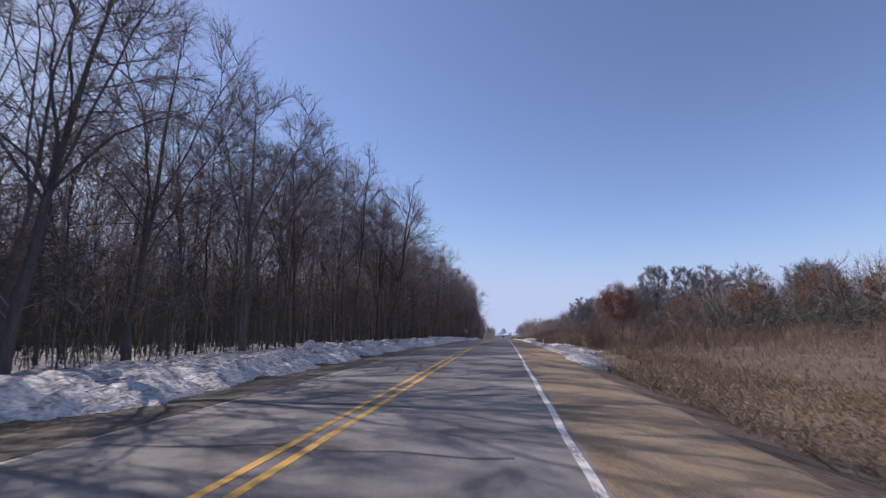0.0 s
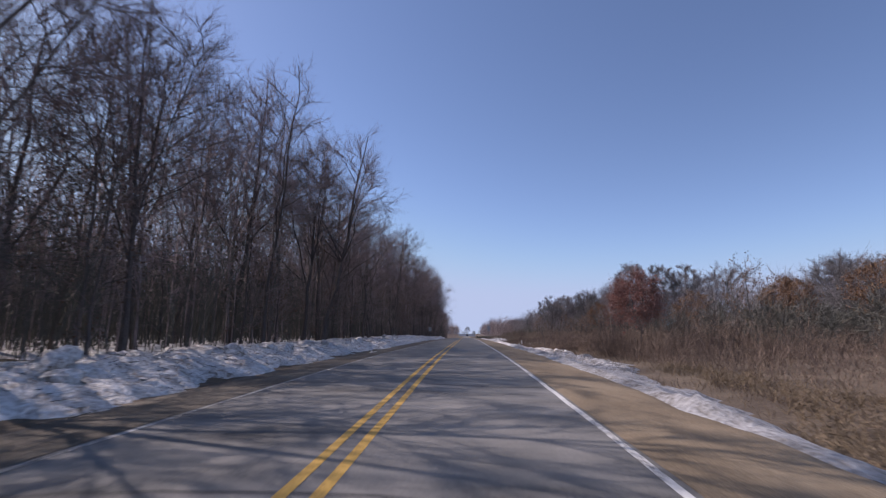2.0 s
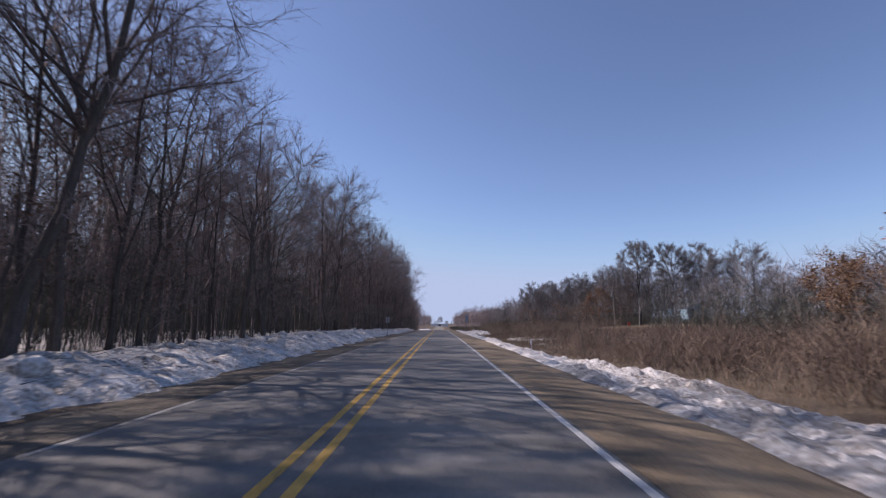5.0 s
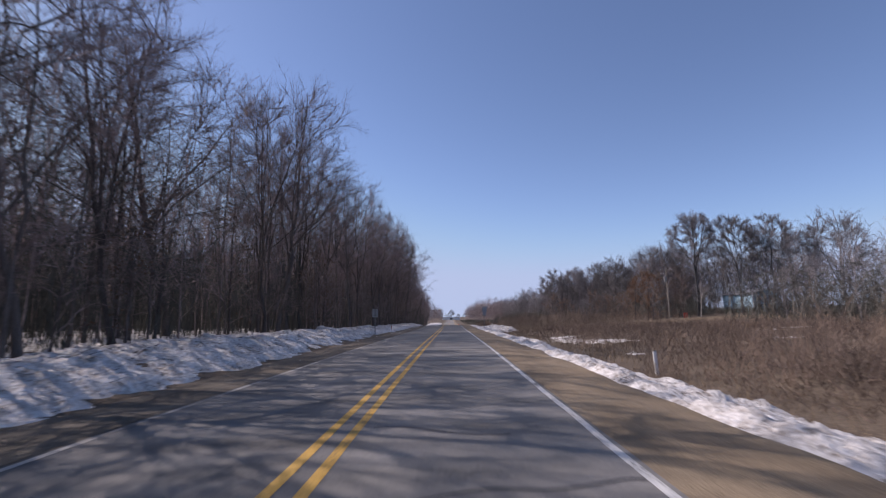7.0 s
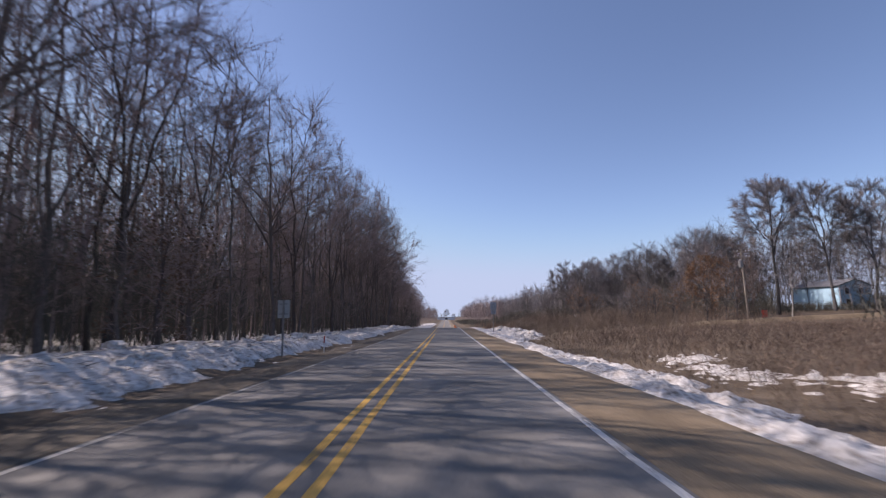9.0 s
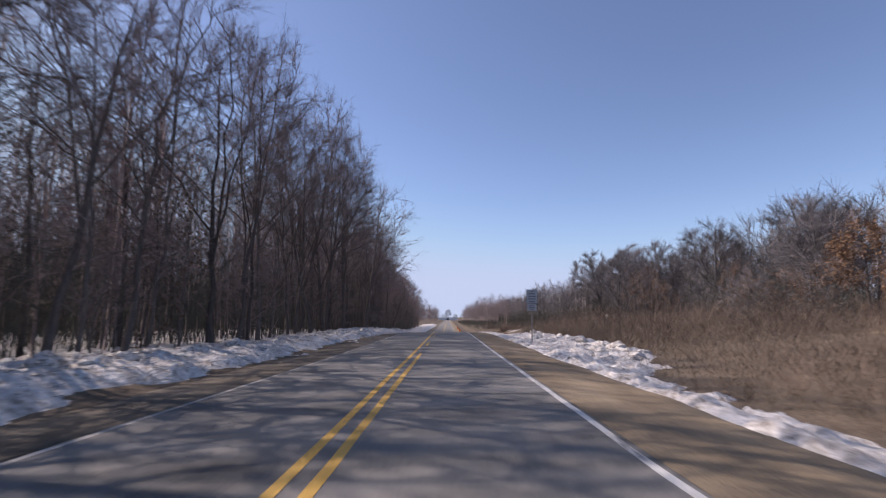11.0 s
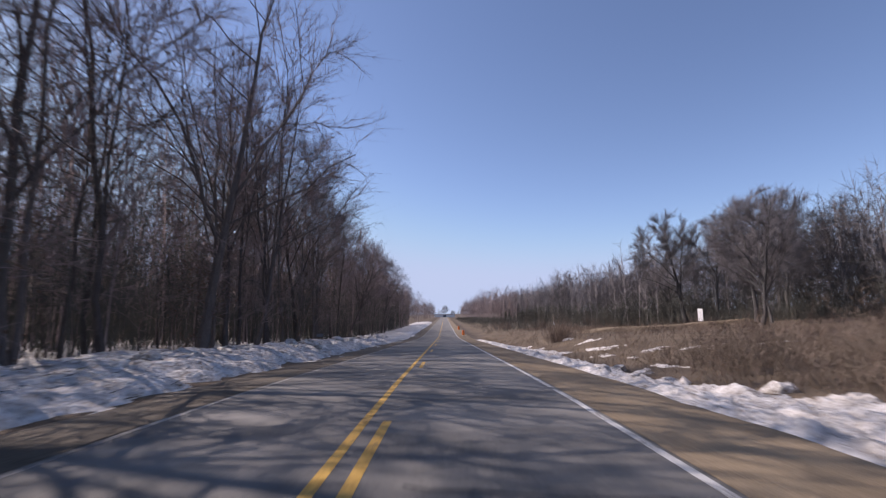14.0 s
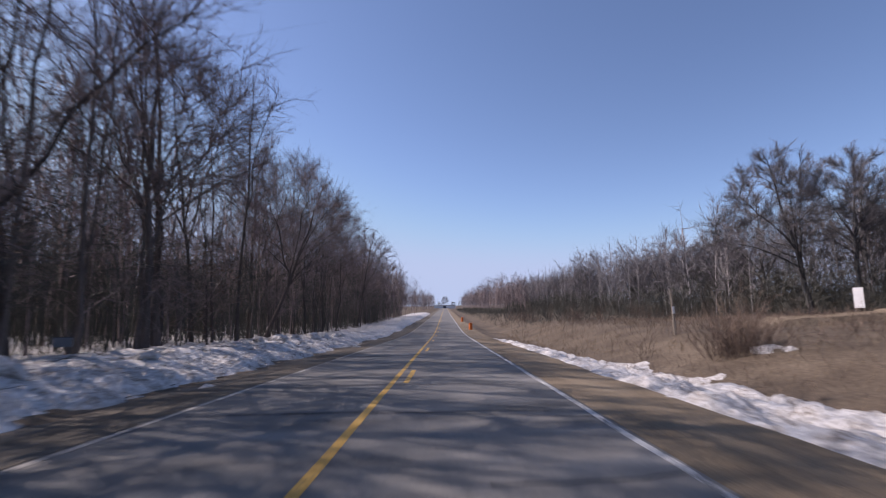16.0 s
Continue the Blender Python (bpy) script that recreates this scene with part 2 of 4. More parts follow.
tagged(strip("edge_line", M_WHITE, LANE - 0.055, LANE + 0.055, -40, 700, wobble=0.03, step=1.0), "worn white edge line on the asphalt", "road marking", kind="structure")
tagged(strip("edge_line", M_FADED, -LANE - 0.055, -LANE + 0.055, -40, 700, wobble=0.03, step=1.0), "worn white edge line on the asphalt", "road marking", kind="structure")
tagged(strip("centre_line", M_YELLOW, -0.23, -0.10, -40, 700, wobble=0.012, step=1.0), "worn solid yellow centre line", "road marking", kind="structure")
DOUBLE_END = 137.4
tagged(strip("centre_line", M_YELLOW, 0.10, 0.23, -40, DOUBLE_END, wobble=0.012, step=1.0), "worn solid yellow centre line", "road marking", kind="structure")
for k in range(20):
    y0 = 142.9 + 12.25 * k
    tagged(strip("centre_dash", M_YELLOW, 0.10, 0.23, y0, y0 + 3.05, wobble=0.01, step=0.6), "worn yellow centre line dash", "road marking", "yellow dashes along the centre of the road", kind="structure")


def shoulder(name, sign, x0, x1, mat, label):
    xs = [sign * v for v in steps((x0, x1, 0.22))]
    if sign < 0:
        xs = xs[::-1]

    def h(x, y):
        edge = smooth(x1 - 0.7, x1, abs(x) + 0.35 * wave(x, y, 0.35, 4.0))
        return road_z(y) - 0.06 - 0.12 * smooth(3.7, x1 - 0.2, abs(x)) + 0.02 + 0.012 * wave(x, y, 2.5) - 0.25 * edge
    return tagged(sheet(name, xs, steps((-60, 330, 0.6), (330, 900, 10)), h, mat), label, "road shoulder", kind="structure")


shoulder("gravel_shoulder", 1, 3.53, 6.3, M_GRAVEL, "tan gravel shoulder beside the asphalt")
shoulder("gravel_shoulder", -1, 3.53, 6.3, M_MUD, "muddy grey-brown gravel shoulder below the snow bank")


def snow_left(x, y):
    a = -x
    foot = 5.3 + 0.4 * smooth(78, 90, y) * (1 - smooth(165, 180, y))
    body = smooth(foot, foot + 1.2, a + 0.6 * wave(x, y, 0.3, 11) + 0.25 * wave(x, y, 1.3, 13)) * (1 - 0.5 * smooth(10, 13, a))
    h = 0.30 * body + 0.22 * wave(x, y, 0.75, 2) + 0.12 * wave(x * 0.6, y, 1.9, 5) + 0.17 * abs(wave(x, y, 2.0, 6)) + 0.07 * wave(x, y, 4.4, 9)
    return ground_z(x, y) + h - 0.15


DRIFTS = [(12.5, 107, 1.5, 5), (14.5, 103, 1.8, 2.4), (13.4, 113, 1.3, 2.4), (36, 110, 3, 1.2), (31, 108, 2, 1), (13.9, 199.7, 1.3, 0.8), (13.6, 211, 0.9, 1.0),
          (12.2, 187, 0.9, 1.0), (24, 96, 1.6, 0.9), (11.8, 91, 0.6, 0.8), (12.2, 196.5, 0.8, 0.7), (13.0, 200.6, 1.1, 1.0), (15.5, 196, 1.6, 0.5), (18, 194.5, 1.9, 0.45), (21, 193, 2.2, 0.4), (13.6, 205, 1.2, 0.5), (13.2, 193.3, 0.7, 0.6), (11.0, 202, 0.8, 0.8)]


def snow_right(x, y):
    start = 5.4 + 0.4 * wave(0, y, 0.12, 21) + 0.25 * wave(0, y, 0.6, 22)
    wide = 9.0 + 1.3 * wave(0, y, 0.05, 31) + 3.4 * smooth(133, 144, y) * (1 - smooth(168, 182, y)) + 0.9 * wave(0, y, 0.3, 33) + 0.9 * wave(0, y, 0.9, 34) + 1.1 * smooth(188, 196, y) * (1 - smooth(212, 224, y)) + 2.4 * smooth(35, 45, y) * (1 - smooth(60, 74, y)) - 2.6 * (1 - smooth(14, 34, y))
    body = smooth(start - 0.1, start + 0.9, x) * (1 - smooth(wide - 0.9, wide + 0.6, x)) * (1 - smooth(225, 255, y)) * smooth(14, 24, y + 5 * wave(x, y, 0.4, 35) - 1.2 * (x - 6))
    patch = 0.0
    if x > wide:
        edge = 0.12 + 0.75 * wave(x, y, 0.7, 43) + 1.3 * wave(x, y, 2.1, 44)
        for px, py, rx, ry in DRIFTS:
            if abs(y - py) < 2 * ry and abs(x - px) < 2 * rx:
                patch = max(patch, 1 - smooth(0.6, 1.0, math.hypot((x - px) / rx, (y - py) / ry) + edge))
    lump = 0.24 * wave(x, y, 0.6, 12) + 0.20 * abs(wave(x, y, 1.2, 15)) + 0.26 * abs(wave(x, y, 2.6, 16)) + 0.13 * abs(wave(x, y, 5.3, 17)) - 0.12
    h = (0.30 + 0.25 * smooth(140, 150, y) * (1 - smooth(180, 190, y)) * smooth(7.5, 10, x)) * body + 0.21 * patch - 0.14 + lump * (0.45 + 0.55 * smooth(34, 52, y)) * max(body, 0.4 * patch)
    return ground_z(x, y) + h


tagged(sheet("snow_bank", steps((-14.5, -10, 0.3), (-10, -4.4, 0.17)), steps((-10, 230, 0.26), (230, 420, 2)), snow_left, M_SNOW),
       "old white snow bank along the wood", "snow", kind="structure")
# the first stretch on the right takes a darker grey than the other snow
tagged(sheet("snow_bank", steps((4.7, 10.5, 0.16), (10.5, 13, 0.3)), steps((0, 68, 0.24)), lambda x, y: snow_right(x, y) + 0.03 + 0.10 * wave(x, y, 0.9, 96) - 0.35 * smooth(58, 68, y), M_GREY_SNOW),
       "darker grey snow at the edge of the gravel", "snow", kind="structure")
tagged(sheet("snow_bank", steps((4.7, 10.5, 0.14), (10.5, 16, 0.25), (16, 40, 0.9)), steps((38, 205, 0.22), (205, 240, 0.5), (240, 420, 2)), snow_right, M_SNOW),
       "ploughed lumpy snow in the roadside ditch", "snow", kind="structure")
tagged(sheet("forest_snow", steps((-60, -13.2, 0.9)), steps((-30, 340, 0.9)),
             lambda x, y: ground_z(x, y) - 0.10 + 0.26 * smooth(13.2, 16.5, -x) + 0.22 * wave(x, y, 0.16, 51) + 0.16 * wave(x, y, 0.7, 52), M_SNOW),
       "patchy snow on the floor of the wood", "snow", kind="structure")

# ---- trees and brush ----


class Sticks:
    """Collects tapered tubes and spikes into vertex and face lists."""

    def __init__(self):
        self.v, self.f = [], []

    def tube(self, pts, radii, sides):
        base = len(self.v)
        for k, (p, r) in enumerate(zip(pts, radii)):
            q = pts[min(k + 1, len(pts) - 1)] - pts[max(k - 1, 0)]
            q.normalize()
            a = q.orthogonal().normalized()
            b = q.cross(a)
            for s in range(sides):
                w = 2 * math.pi * s / sides
                self.v.append(p + (a * math.cos(w) + b * math.sin(w)) * r)
        for k in range(len(pts) - 1):
            for s in range(sides):
                i, j = base + k * sides + s, base + k * sides + (s + 1) % sides
                self.f.append((i, j, j + sides, i + sides))

    def spike(self, p, q, r):
        base = len(self.v)
        d = (q - p).normalized()
        a = d.orthogonal().normalized() * r
        b = d.cross(a)
        self.v += [p + a, p - 0.5 * a + 0.87 * b, p - 0.5 * a - 0.87 * b, q]
        self.f += [(base, base + 1, base + 3), (base + 1, base + 2, base + 3), (base + 2, base, base + 3)]

    def twig(self, p, q, r, rng):
        """A folded sliver, for the finest shoots."""
        base = len(self.v)
        d = (q - p).normalized()
        a = d.orthogonal().normalized()
        a.rotate(Matrix.Rotation(rng.uniform(0, 6.28), 3, d))
        b = d.cross(a)
        self.v += [p + a * r, p + b * r, p - a * r, q]
        self.f += [(base, base + 1, base + 3), (base + 1, base + 2, base + 3)]

    def leaf(self, p, size, rng):
        base = len(self.v)
        a = Vector((rng.uniform(-1, 1), rng.uniform(-1, 1), rng.uniform(-1, 1))).normalized()
        b = a.orthogonal().normalized()
        c = a.cross(b)
        s = size * rng.uniform(0.6, 1.3)
        self.v += [p, p + b * s * 0.5 + c * s * 0.35, p + b * s, p + b * s * 0.5 - c * s * 0.35 + a * s * 0.2]
        self.f += [(base, base + 1, base + 2), (base, base + 2, base + 3)]

    def mesh(self, name, mat):
        me = bpy.data.meshes.new(name)
        me.from_pydata(self.v, [], self.f)
        me.materials.append(mat)
        return me


def bent(rng, p, d, length, n, lift, jitter):
    """A growing line from p along d that bends up by lift."""
    pts, d = [p.copy()], d.normalized()
    for k in range(n):
        d = (d + Vector((rng.gauss(0, jitter), rng.gauss(0, jitter), rng.gauss(0, jitter) + lift))).normalized()
        pts.append(pts[-1] + d * (length / n))
    return pts


def along(pts, u):
    k = min(len(pts) - 2, int(u * (len(pts) - 1)))
    w = u * (len(pts) - 1) - k
    return pts[k].lerp(pts[k + 1], w), (pts[k + 1] - pts[k]).normalized()


def side_way(rng, d, angle):
    a = d.orthogonal().normalized()
    a.rotate(Matrix.Rotation(rng.uniform(0, 2 * math.pi), 3, d))
    return d * math.cos(angle) + a * math.sin(angle)


def bow(rng, a, b, rise, n, jitter=0.035):
    """A curved line from a to b that arches up by a share of its length."""
    ln = (b - a).length
    c = a.lerp(b, rng.uniform(0.4, 0.6)) + Vector((rng.gauss(0, jitter), rng.gauss(0, jitter), rise + rng.gauss(0, jitter))) * ln
    out = []
    for k in range(n + 1):
        u = k / n
        p = a * (1 - u) ** 2 + c * (2 * u * (1 - u)) + b * u * u
        if 0 < k < n:
            p += Vector((rng.gauss(0, 1), rng.gauss(0, 1), rng.gauss(0, 1))) * (jitter * 0.35 * ln)
        out.append(p)
    return out


def grow(seed, height, r0, split, wide, leaders, limbs, boughs, twigs, lean=0.0, thick=1.0, low=4, leaves=0, leaf_low=0.0, leaf_size=0.16, stem=0.46, uneven=0.26):
    """Three stick sets for a broadleaved tree in winter: trunk with limbs that fan out to a rounded crown, the boughs and twigs, and leaves that still hang."""
    rng = random.Random(seed)
    wood, crown, leaf = Sticks(), Sticks(), Sticks()
    cz = height * (0.5 + 0.42 * split)
    hz = height - cz
    centre = Vector((lean * height * 0.8, 0, cz))
    shift = rng.uniform(0, 50)

    def rim(way, f):
        w = way.normalized()
        f *= 1 + uneven * noise.noise(w * 1.7 + Vector((shift, 0, 0)))
        return centre + Vector((w.x * wide, w.y * wide, w.z * hz)) * f

    def any_way(up=0.0):
        return Vector((rng.gauss(0, 1), rng.gauss(0, 1), rng.gauss(0, 1) + up)).normalized()

    def tuft(pts, count, reach):
        """Boughs and twigs along a limb."""
        for j in range(count):
            b, e = along(pts, 0.28 + 0.72 * (j + rng.random()) / count)
            out = (b - centre).normalized()
            w = (e * 0.8 + out * 0.45 + any_way(0.1) * 0.75).normalized()
            bp = bow(rng, b, b + w * reach * rng.uniform(0.55, 1.25), 0.06, 2, 0.08)
            crown.tube(bp, [0.017 * thick, 0.011 * thick, 0.004 * thick], 3)
            for t in range(twigs):
                c, g = along(bp, 0.08 + 0.92 * rng.random())
                w = (g + any_way(0.25) * 0.9).normalized()
                crown.twig(c, c + w * reach * rng.uniform(0.35, 0.85), 0.0074 * thick, rng)
            if leaves and b.z > leaf_low:
                for t in range(leaves):
                    c, g = along(bp, rng.random())
                    leaf.leaf(c + Vector((rng.gauss(0, .2), rng.gauss(0, .2), rng.gauss(0, .2))), leaf_size, rng)

    reach = 0.23 * wide + 0.45
    trunk = bow(rng, Vector((0, 0, -0.3)), rim(Vector((rng.gauss(0, 0.25), rng.gauss(0, 0.25), 1)), 0.97), 0.0, 9, 0.014)
    stems = [(trunk, r0, split)]
    az = rng.uniform(0, 6.28)
    for k in range(leaders - 1):
        az += 2.4 + rng.uniform(-0.5, 0.5)
        u = split * rng.uniform(0.75, 1.0) + 0.30 * k / leaders
        a, d = along(trunk, u)
        el = rng.uniform(0.05, 0.95)
        b = rim(Vector((math.cos(az) * math.cos(el), math.sin(az) * math.cos(el), math.sin(el))), 0.95)
        stems.append((bow(rng, a, b, 0.11, 7, 0.03), r0 * stem * rng.uniform(0.7, 1.1) * (1 - 0.5 * u), 0.22))
    seats = []
    for si, (p, r, start) in enumerate(stems):
        n = len(p)
        wood.tube(p, [r * (1.3 if k == 0 and si == 0 else 1) * (1 - 0.93 * (k / (n - 1)) ** 0.9) + 0.012 for k in range(n)], 7 if si == 0 else 5)
        for k in range(12):
            u = start + (0.94 - start) * k / 11
            a, d = along(p, u)
            seats.append((a, d, r * (1 - 0.9 * u)))
        tuft(p[n // 2:], boughs, reach)
    count = limbs * leaders
    for i in range(count):
        el = math.asin(1 - 1.5 * (i + 0.5) / count)
        az = 2.39996 * i + rng.gauss(0, 0.25)
        b = rim(Vector((math.cos(az) * math.cos(el), math.sin(az) * math.cos(el), math.sin(el))), rng.uniform(0.7, 1.0))

        def toil(seat):
            w = b - seat[0]
            return w.length + 1.5 * max(0.0, 0.75 * math.hypot(w.x, w.y) - w.z) + rng.uniform(0, 0.4)
        a, d, r = min(seats, key=toil)
        lp = bow(rng, a, b, 0.07, 4, 0.05)
        lr = max(0.016, r * 0.38) * min(1.3, thick)
        (wood if r0 > 0.072 else crown).tube(lp, [lr * (1 - 0.8 * k / 4) + 0.006 for k in range(5)], 4)
        tuft(lp, boughs, reach)
    for k in range(low):
        a, d = along(trunk, rng.uniform(0.1, split))
        w = side_way(rng, d, rng.uniform(0.7, 1.3))
        lp = bow(rng, a, a + w * rng.uniform(0.8, 2.4), 0.15, 3, 0.08)
        crown.tube(lp, [0.022, 0.016, 0.011, 0.006], 4)
        tuft(lp, 3, 0.8)
    return wood, crown, leaf


def tree(name, label, category, group, bark, leafmat=None, twig=None, **kw):
    """One tree as an Empty at its foot with trunk, crown and what leaves it keeps."""
    wood, crown, leaf = grow(**kw)
    root = tagged(new(name), label, category, group)
    for nm, st, mt in (("trunk", wood, bark), ("crown", crown, twig or M_TWIG), ("leaves", leaf, leafmat)):
        if st.f:
            new(nm, st.mesh(nm, mt)).parent = root
    return root


PLACED = {}


def plant(kinds, x, y, rng, scale=1.0, turn=None):
    """A copy of one of the kinds at (x, y) on the ground; the first use moves the model itself."""
    k = rng.choice(kinds)
    s = scale * rng.uniform(0.88, 1.12)
    m = pose(x, y, ground_z(x, y) - 0.02, rng.gauss(0, 1.5), rng.gauss(0, 1.5), rng.uniform(0, 360) if turn is None else turn)
    if k not in PLACED:
        PLACED[k] = 1
        k.matrix_basis = m @ Matrix.Diagonal((s, s, s, 1))
        return k
    ob = copy_thing(k, m)
    ob.scale = (s, s, s)
    return ob


L_WOOD = "tall bare broadleaved tree with dark bark in the snowy wood"
G_WOOD = "trees of the roadside wood"
EDGE = [tree("tree", L_WOOD, "tree", G_WOOD, M_BARK, seed=100 + k, height=18, r0=0.11 + 0.026 * (k % 4), split=0.28 + 0.06 * (k % 3), wide=4.3 + 0.5 * (k % 4), leaders=3 + k % 3, limbs=8,
             boughs=8, twigs=11, lean=0.03 * (k % 3 - 1), thick=1.05) for k in range(11)]
POLE = [tree("tree", L_WOOD, "tree", G_WOOD, M_BARK, seed=200 + k, height=17, r0=0.073 + 0.014 * (k % 3), split=0.36, wide=2.5 + 0.3 * (k % 3), leaders=2, limbs=8, boughs=5, twigs=11,
             lean=0.03 * (k % 3 - 1), low=5) for k in range(8)]
SAPLING = [tree("sapling", "thin bare sapling at the edge of the snowy wood", "sapling", "saplings under the trees", M_BARK, seed=400 + k,
                height=4.5 + 0.9 * k, r0=0.03 + 0.006 * k, split=0.12, wide=1.3 + 0.1 * k, leaders=1, limbs=12, boughs=3, twigs=6, low=0)
           for k in range(4)]
BROWN = [tree("sapling", "young tree with withered brown leaves at the wood edge", "sapling", "saplings that keep brown leaves", M_BARK, M_DEADLEAF, seed=440 + k,
              height=6.5 + 1.3 * k, r0=0.05 + 0.01 * k, split=0.14, wide=1.9 + 0.2 * k, leaders=1, limbs=13, boughs=4, twigs=5, low=2, leaves=9, leaf_size=0.13)
         for k in range(3)]


def spikes(name, foot, tip, radius, mat, whole=0):
    """Many thin stems in one mesh, from arrays of foot and tip points: the first ones three-sided, the finer rest folded slivers."""
    d = tip - foot
    d /= np.linalg.norm(d, axis=1)[:, None] + 1e-9
    a = np.cross(d, np.array([0.31, 0.83, 0.11]))
    a /= np.linalg.norm(a, axis=1)[:, None] + 1e-9
    b = np.cross(d, a)
    w = np.random.RandomState(3).uniform(0, 6.28, (len(foot), 1))
    a, b = a * np.cos(w) + b * np.sin(w), b * np.cos(w) - a * np.sin(w)
    r = np.asarray(radius).reshape(-1, 1) * np.ones((len(foot), 1))
    v = np.stack([foot + a * r, foot + (-0.5 * a + 0.87 * b) * r, foot + (-0.5 * a - 0.87 * b) * r, tip], 1).reshape(-1, 3)
    o = np.arange(len(foot))[:, None, None] * 4
    f = np.concatenate([(np.array([[0, 1, 3], [1, 2, 3], [2, 0, 3]])[None] + o[:whole]).reshape(-1), (np.array([[0, 1, 3], [2, 0, 3]])[None] + o[whole:]).reshape(-1)])
    me = bpy.data.meshes.new(name)
    me.vertices.add(len(v))
    me.vertices.foreach_set("co", v.astype(np.float32).ravel())
    me.loops.add(len(f))
    me.loops.foreach_set("vertex_index", f.astype(np.int32))
    me.polygons.add(len(f) // 3)
    me.polygons.foreach_set("loop_start", np.arange(0, len(f), 3, dtype=np.int32))
    me.update(calc_edges=True)
    me.materials.append(mat)
    return new(name, me)


RN = np.random.RandomState(5)


def heights(xy):
    return np.array([ground_z(float(x), float(y)) for x, y in xy])


def thicket(name, label, category, xy, tall, mat, radius=0.012, tilt=0.16, fork=3):
    """Dense brush: a stem at each place, with side twigs."""
    n = len(xy)
    foot = np.column_stack([xy, heights(xy) - 0.05])
    way = np.column_stack([RN.normal(0, tilt, (n, 2)), np.ones(n)])
    ln = tall * RN.uniform(0.55, 1.15, n)
    tip = foot + way * ln[:, None]
    F, T, Q = [foot], [tip], [np.full(n, radius)]
    for k in range(fork):
        u = RN.uniform(0.28, 0.88, (n, 1))
        p = foot + (tip - foot) * u
        w = np.column_stack([RN.normal(0, 0.75, (n, 2)), RN.uniform(0.1, 1, n)])
        F.append(p)
        T.append(p + w * (ln * RN.uniform(0.2, 0.42, n))[:, None])
        Q.append(np.full(n, radius * 0.7))
    return tagged(spikes(name, np.concatenate(F), np.concatenate(T), np.concatenate(Q), mat), label, category, kind="stuff")


def woods(name, label, spots, mat, tall=(15, 20), limbs=16, twigs=8, thick=1.0, wide=0.23, twig=1.0):
    """A stand of bare trees in one mesh: tapering trunks, limbs that fan out to rounded crowns, twigs."""
    n = len(spots)
    z = heights(spots)
    foot = np.column_stack([spots, z - 0.2])
    h = RN.uniform(*tall, n) if isinstance(tall, tuple) else tall
    top = foot + np.column_stack([RN.normal(0, 0.03, (n, 2)), np.ones(n)]) * (h * 0.95)[:, None]
    mid = foot + (top - foot) * 0.62
    F, T, Q = [foot], [top], [h * 0.0026 * thick]
    for k in range(limbs):
        u = 0.14 + 0.7 * (k + RN.random(n)) / limbs
        p = foot + (top - foot) * u[:, None]
        way = RN.normal(0, 1, (n, 3))
        way[:, 2] += 0.35 + 1.1 * (u - 0.5)
        way /= np.linalg.norm(way, axis=1)[:, None]
        q = mid + way * np.column_stack([wide * h, wide * h, 0.41 * h]) * RN.uniform(0.75, 1.05, n)[:, None]
        F.append(p), T.append(q), Q.append(h * 0.0021 * thick)
        for t in range(twigs):
            w = RN.uniform(0.35, 1.0, (n, 1))
            c = p + (q - p) * w
            e = c + (RN.normal(0, 0.6, (n, 3)) + way * 0.7 + np.array([0, 0, 0.15])) * (twig * RN.uniform(0.6, 1.5, n))[:, None]
            F.append(c), T.append(e), Q.append(np.full(n, 0.017 * thick))
    return tagged(spikes(name, np.concatenate(F), np.concatenate(T), np.concatenate(Q), mat, n), label, "woods", kind="stuff")


# the wood on the left, from its edge inwards
WOOD_EDGE = [(-10, -14.5), (30, -15.5), (55, -11.8), (78, -12.0), (96, -13.8), (120, -12.0), (150, -10.6), (195, -10.4), (215, -12.5), (235, -13.5), (400, -13.5)]


def wood_edge(y):
    return float(np.interp(y, [a for a, b in WOOD_EDGE], [b for a, b in WOOD_EDGE]))


WOOD_TOP = [(-10, 16), (35, 17.5), (47, 21), (62, 19.8), (74, 18), (98, 18), (106, 20), (116, 19), (124, 18), (132, 18.5), (150, 20), (175, 21.5), (196, 21.5), (214, 20.5), (236, 18), (255, 17), (300, 16.5), (600, 16)]


def wood_top(y):
    return float(np.interp(y, [a for a, b in WOOD_TOP], [b for a, b in WOOD_TOP]))


# the single trees that stand out along its edge: place, height, crown radius, lean to the road, trunk radius
STANDING = [(-12.6, 12.5, 17.5, 4.8, 0.05, 0.19), (-13.4, 18.2, 17.0, 4.6, 0.04, 0.17), (-11.8, 24.4, 16.5, 4.2, 0.06, 0.19), (-13.2, 33.6, 16.5, 3.8, 0.01, 0.15), (-15.6, 47.2, 20.5, 5.6, 0.05, 0.20), (-18.6, 52.5, 19.5, 4.6, 0.0, 0.17), (-11.8, 51.4, 16.5, 3.2, -0.02, 0.18), (-14.6, 68.4, 18.5, 5.2, 0.06, 0.17),
            (-12.9, 102.4, 21.5, 5.6, 0.10, 0.21), (-12.4, 98.2, 19.5, 4.2, 0.0, 0.15), (-11.6, 117.5, 16.8, 2.4, 0.0, 0.09), (-13.8, 163.4, 23.5, 6.6, 0.09, 0.24), (-10.8, 163.2, 19.0, 4.4, 0.08, 0.13), (-13.4, 201.4, 19.0, 5.0, 0.06, 0.17),
            (-15.4, 197.8, 19.5, 4.2, 0.0, 0.17), (-13.4, 215.4, 17.5, 3.2, 0.0, 0.20), (-12.8, 228.6, 13.6, 4.4, 0.24, 0.15)]
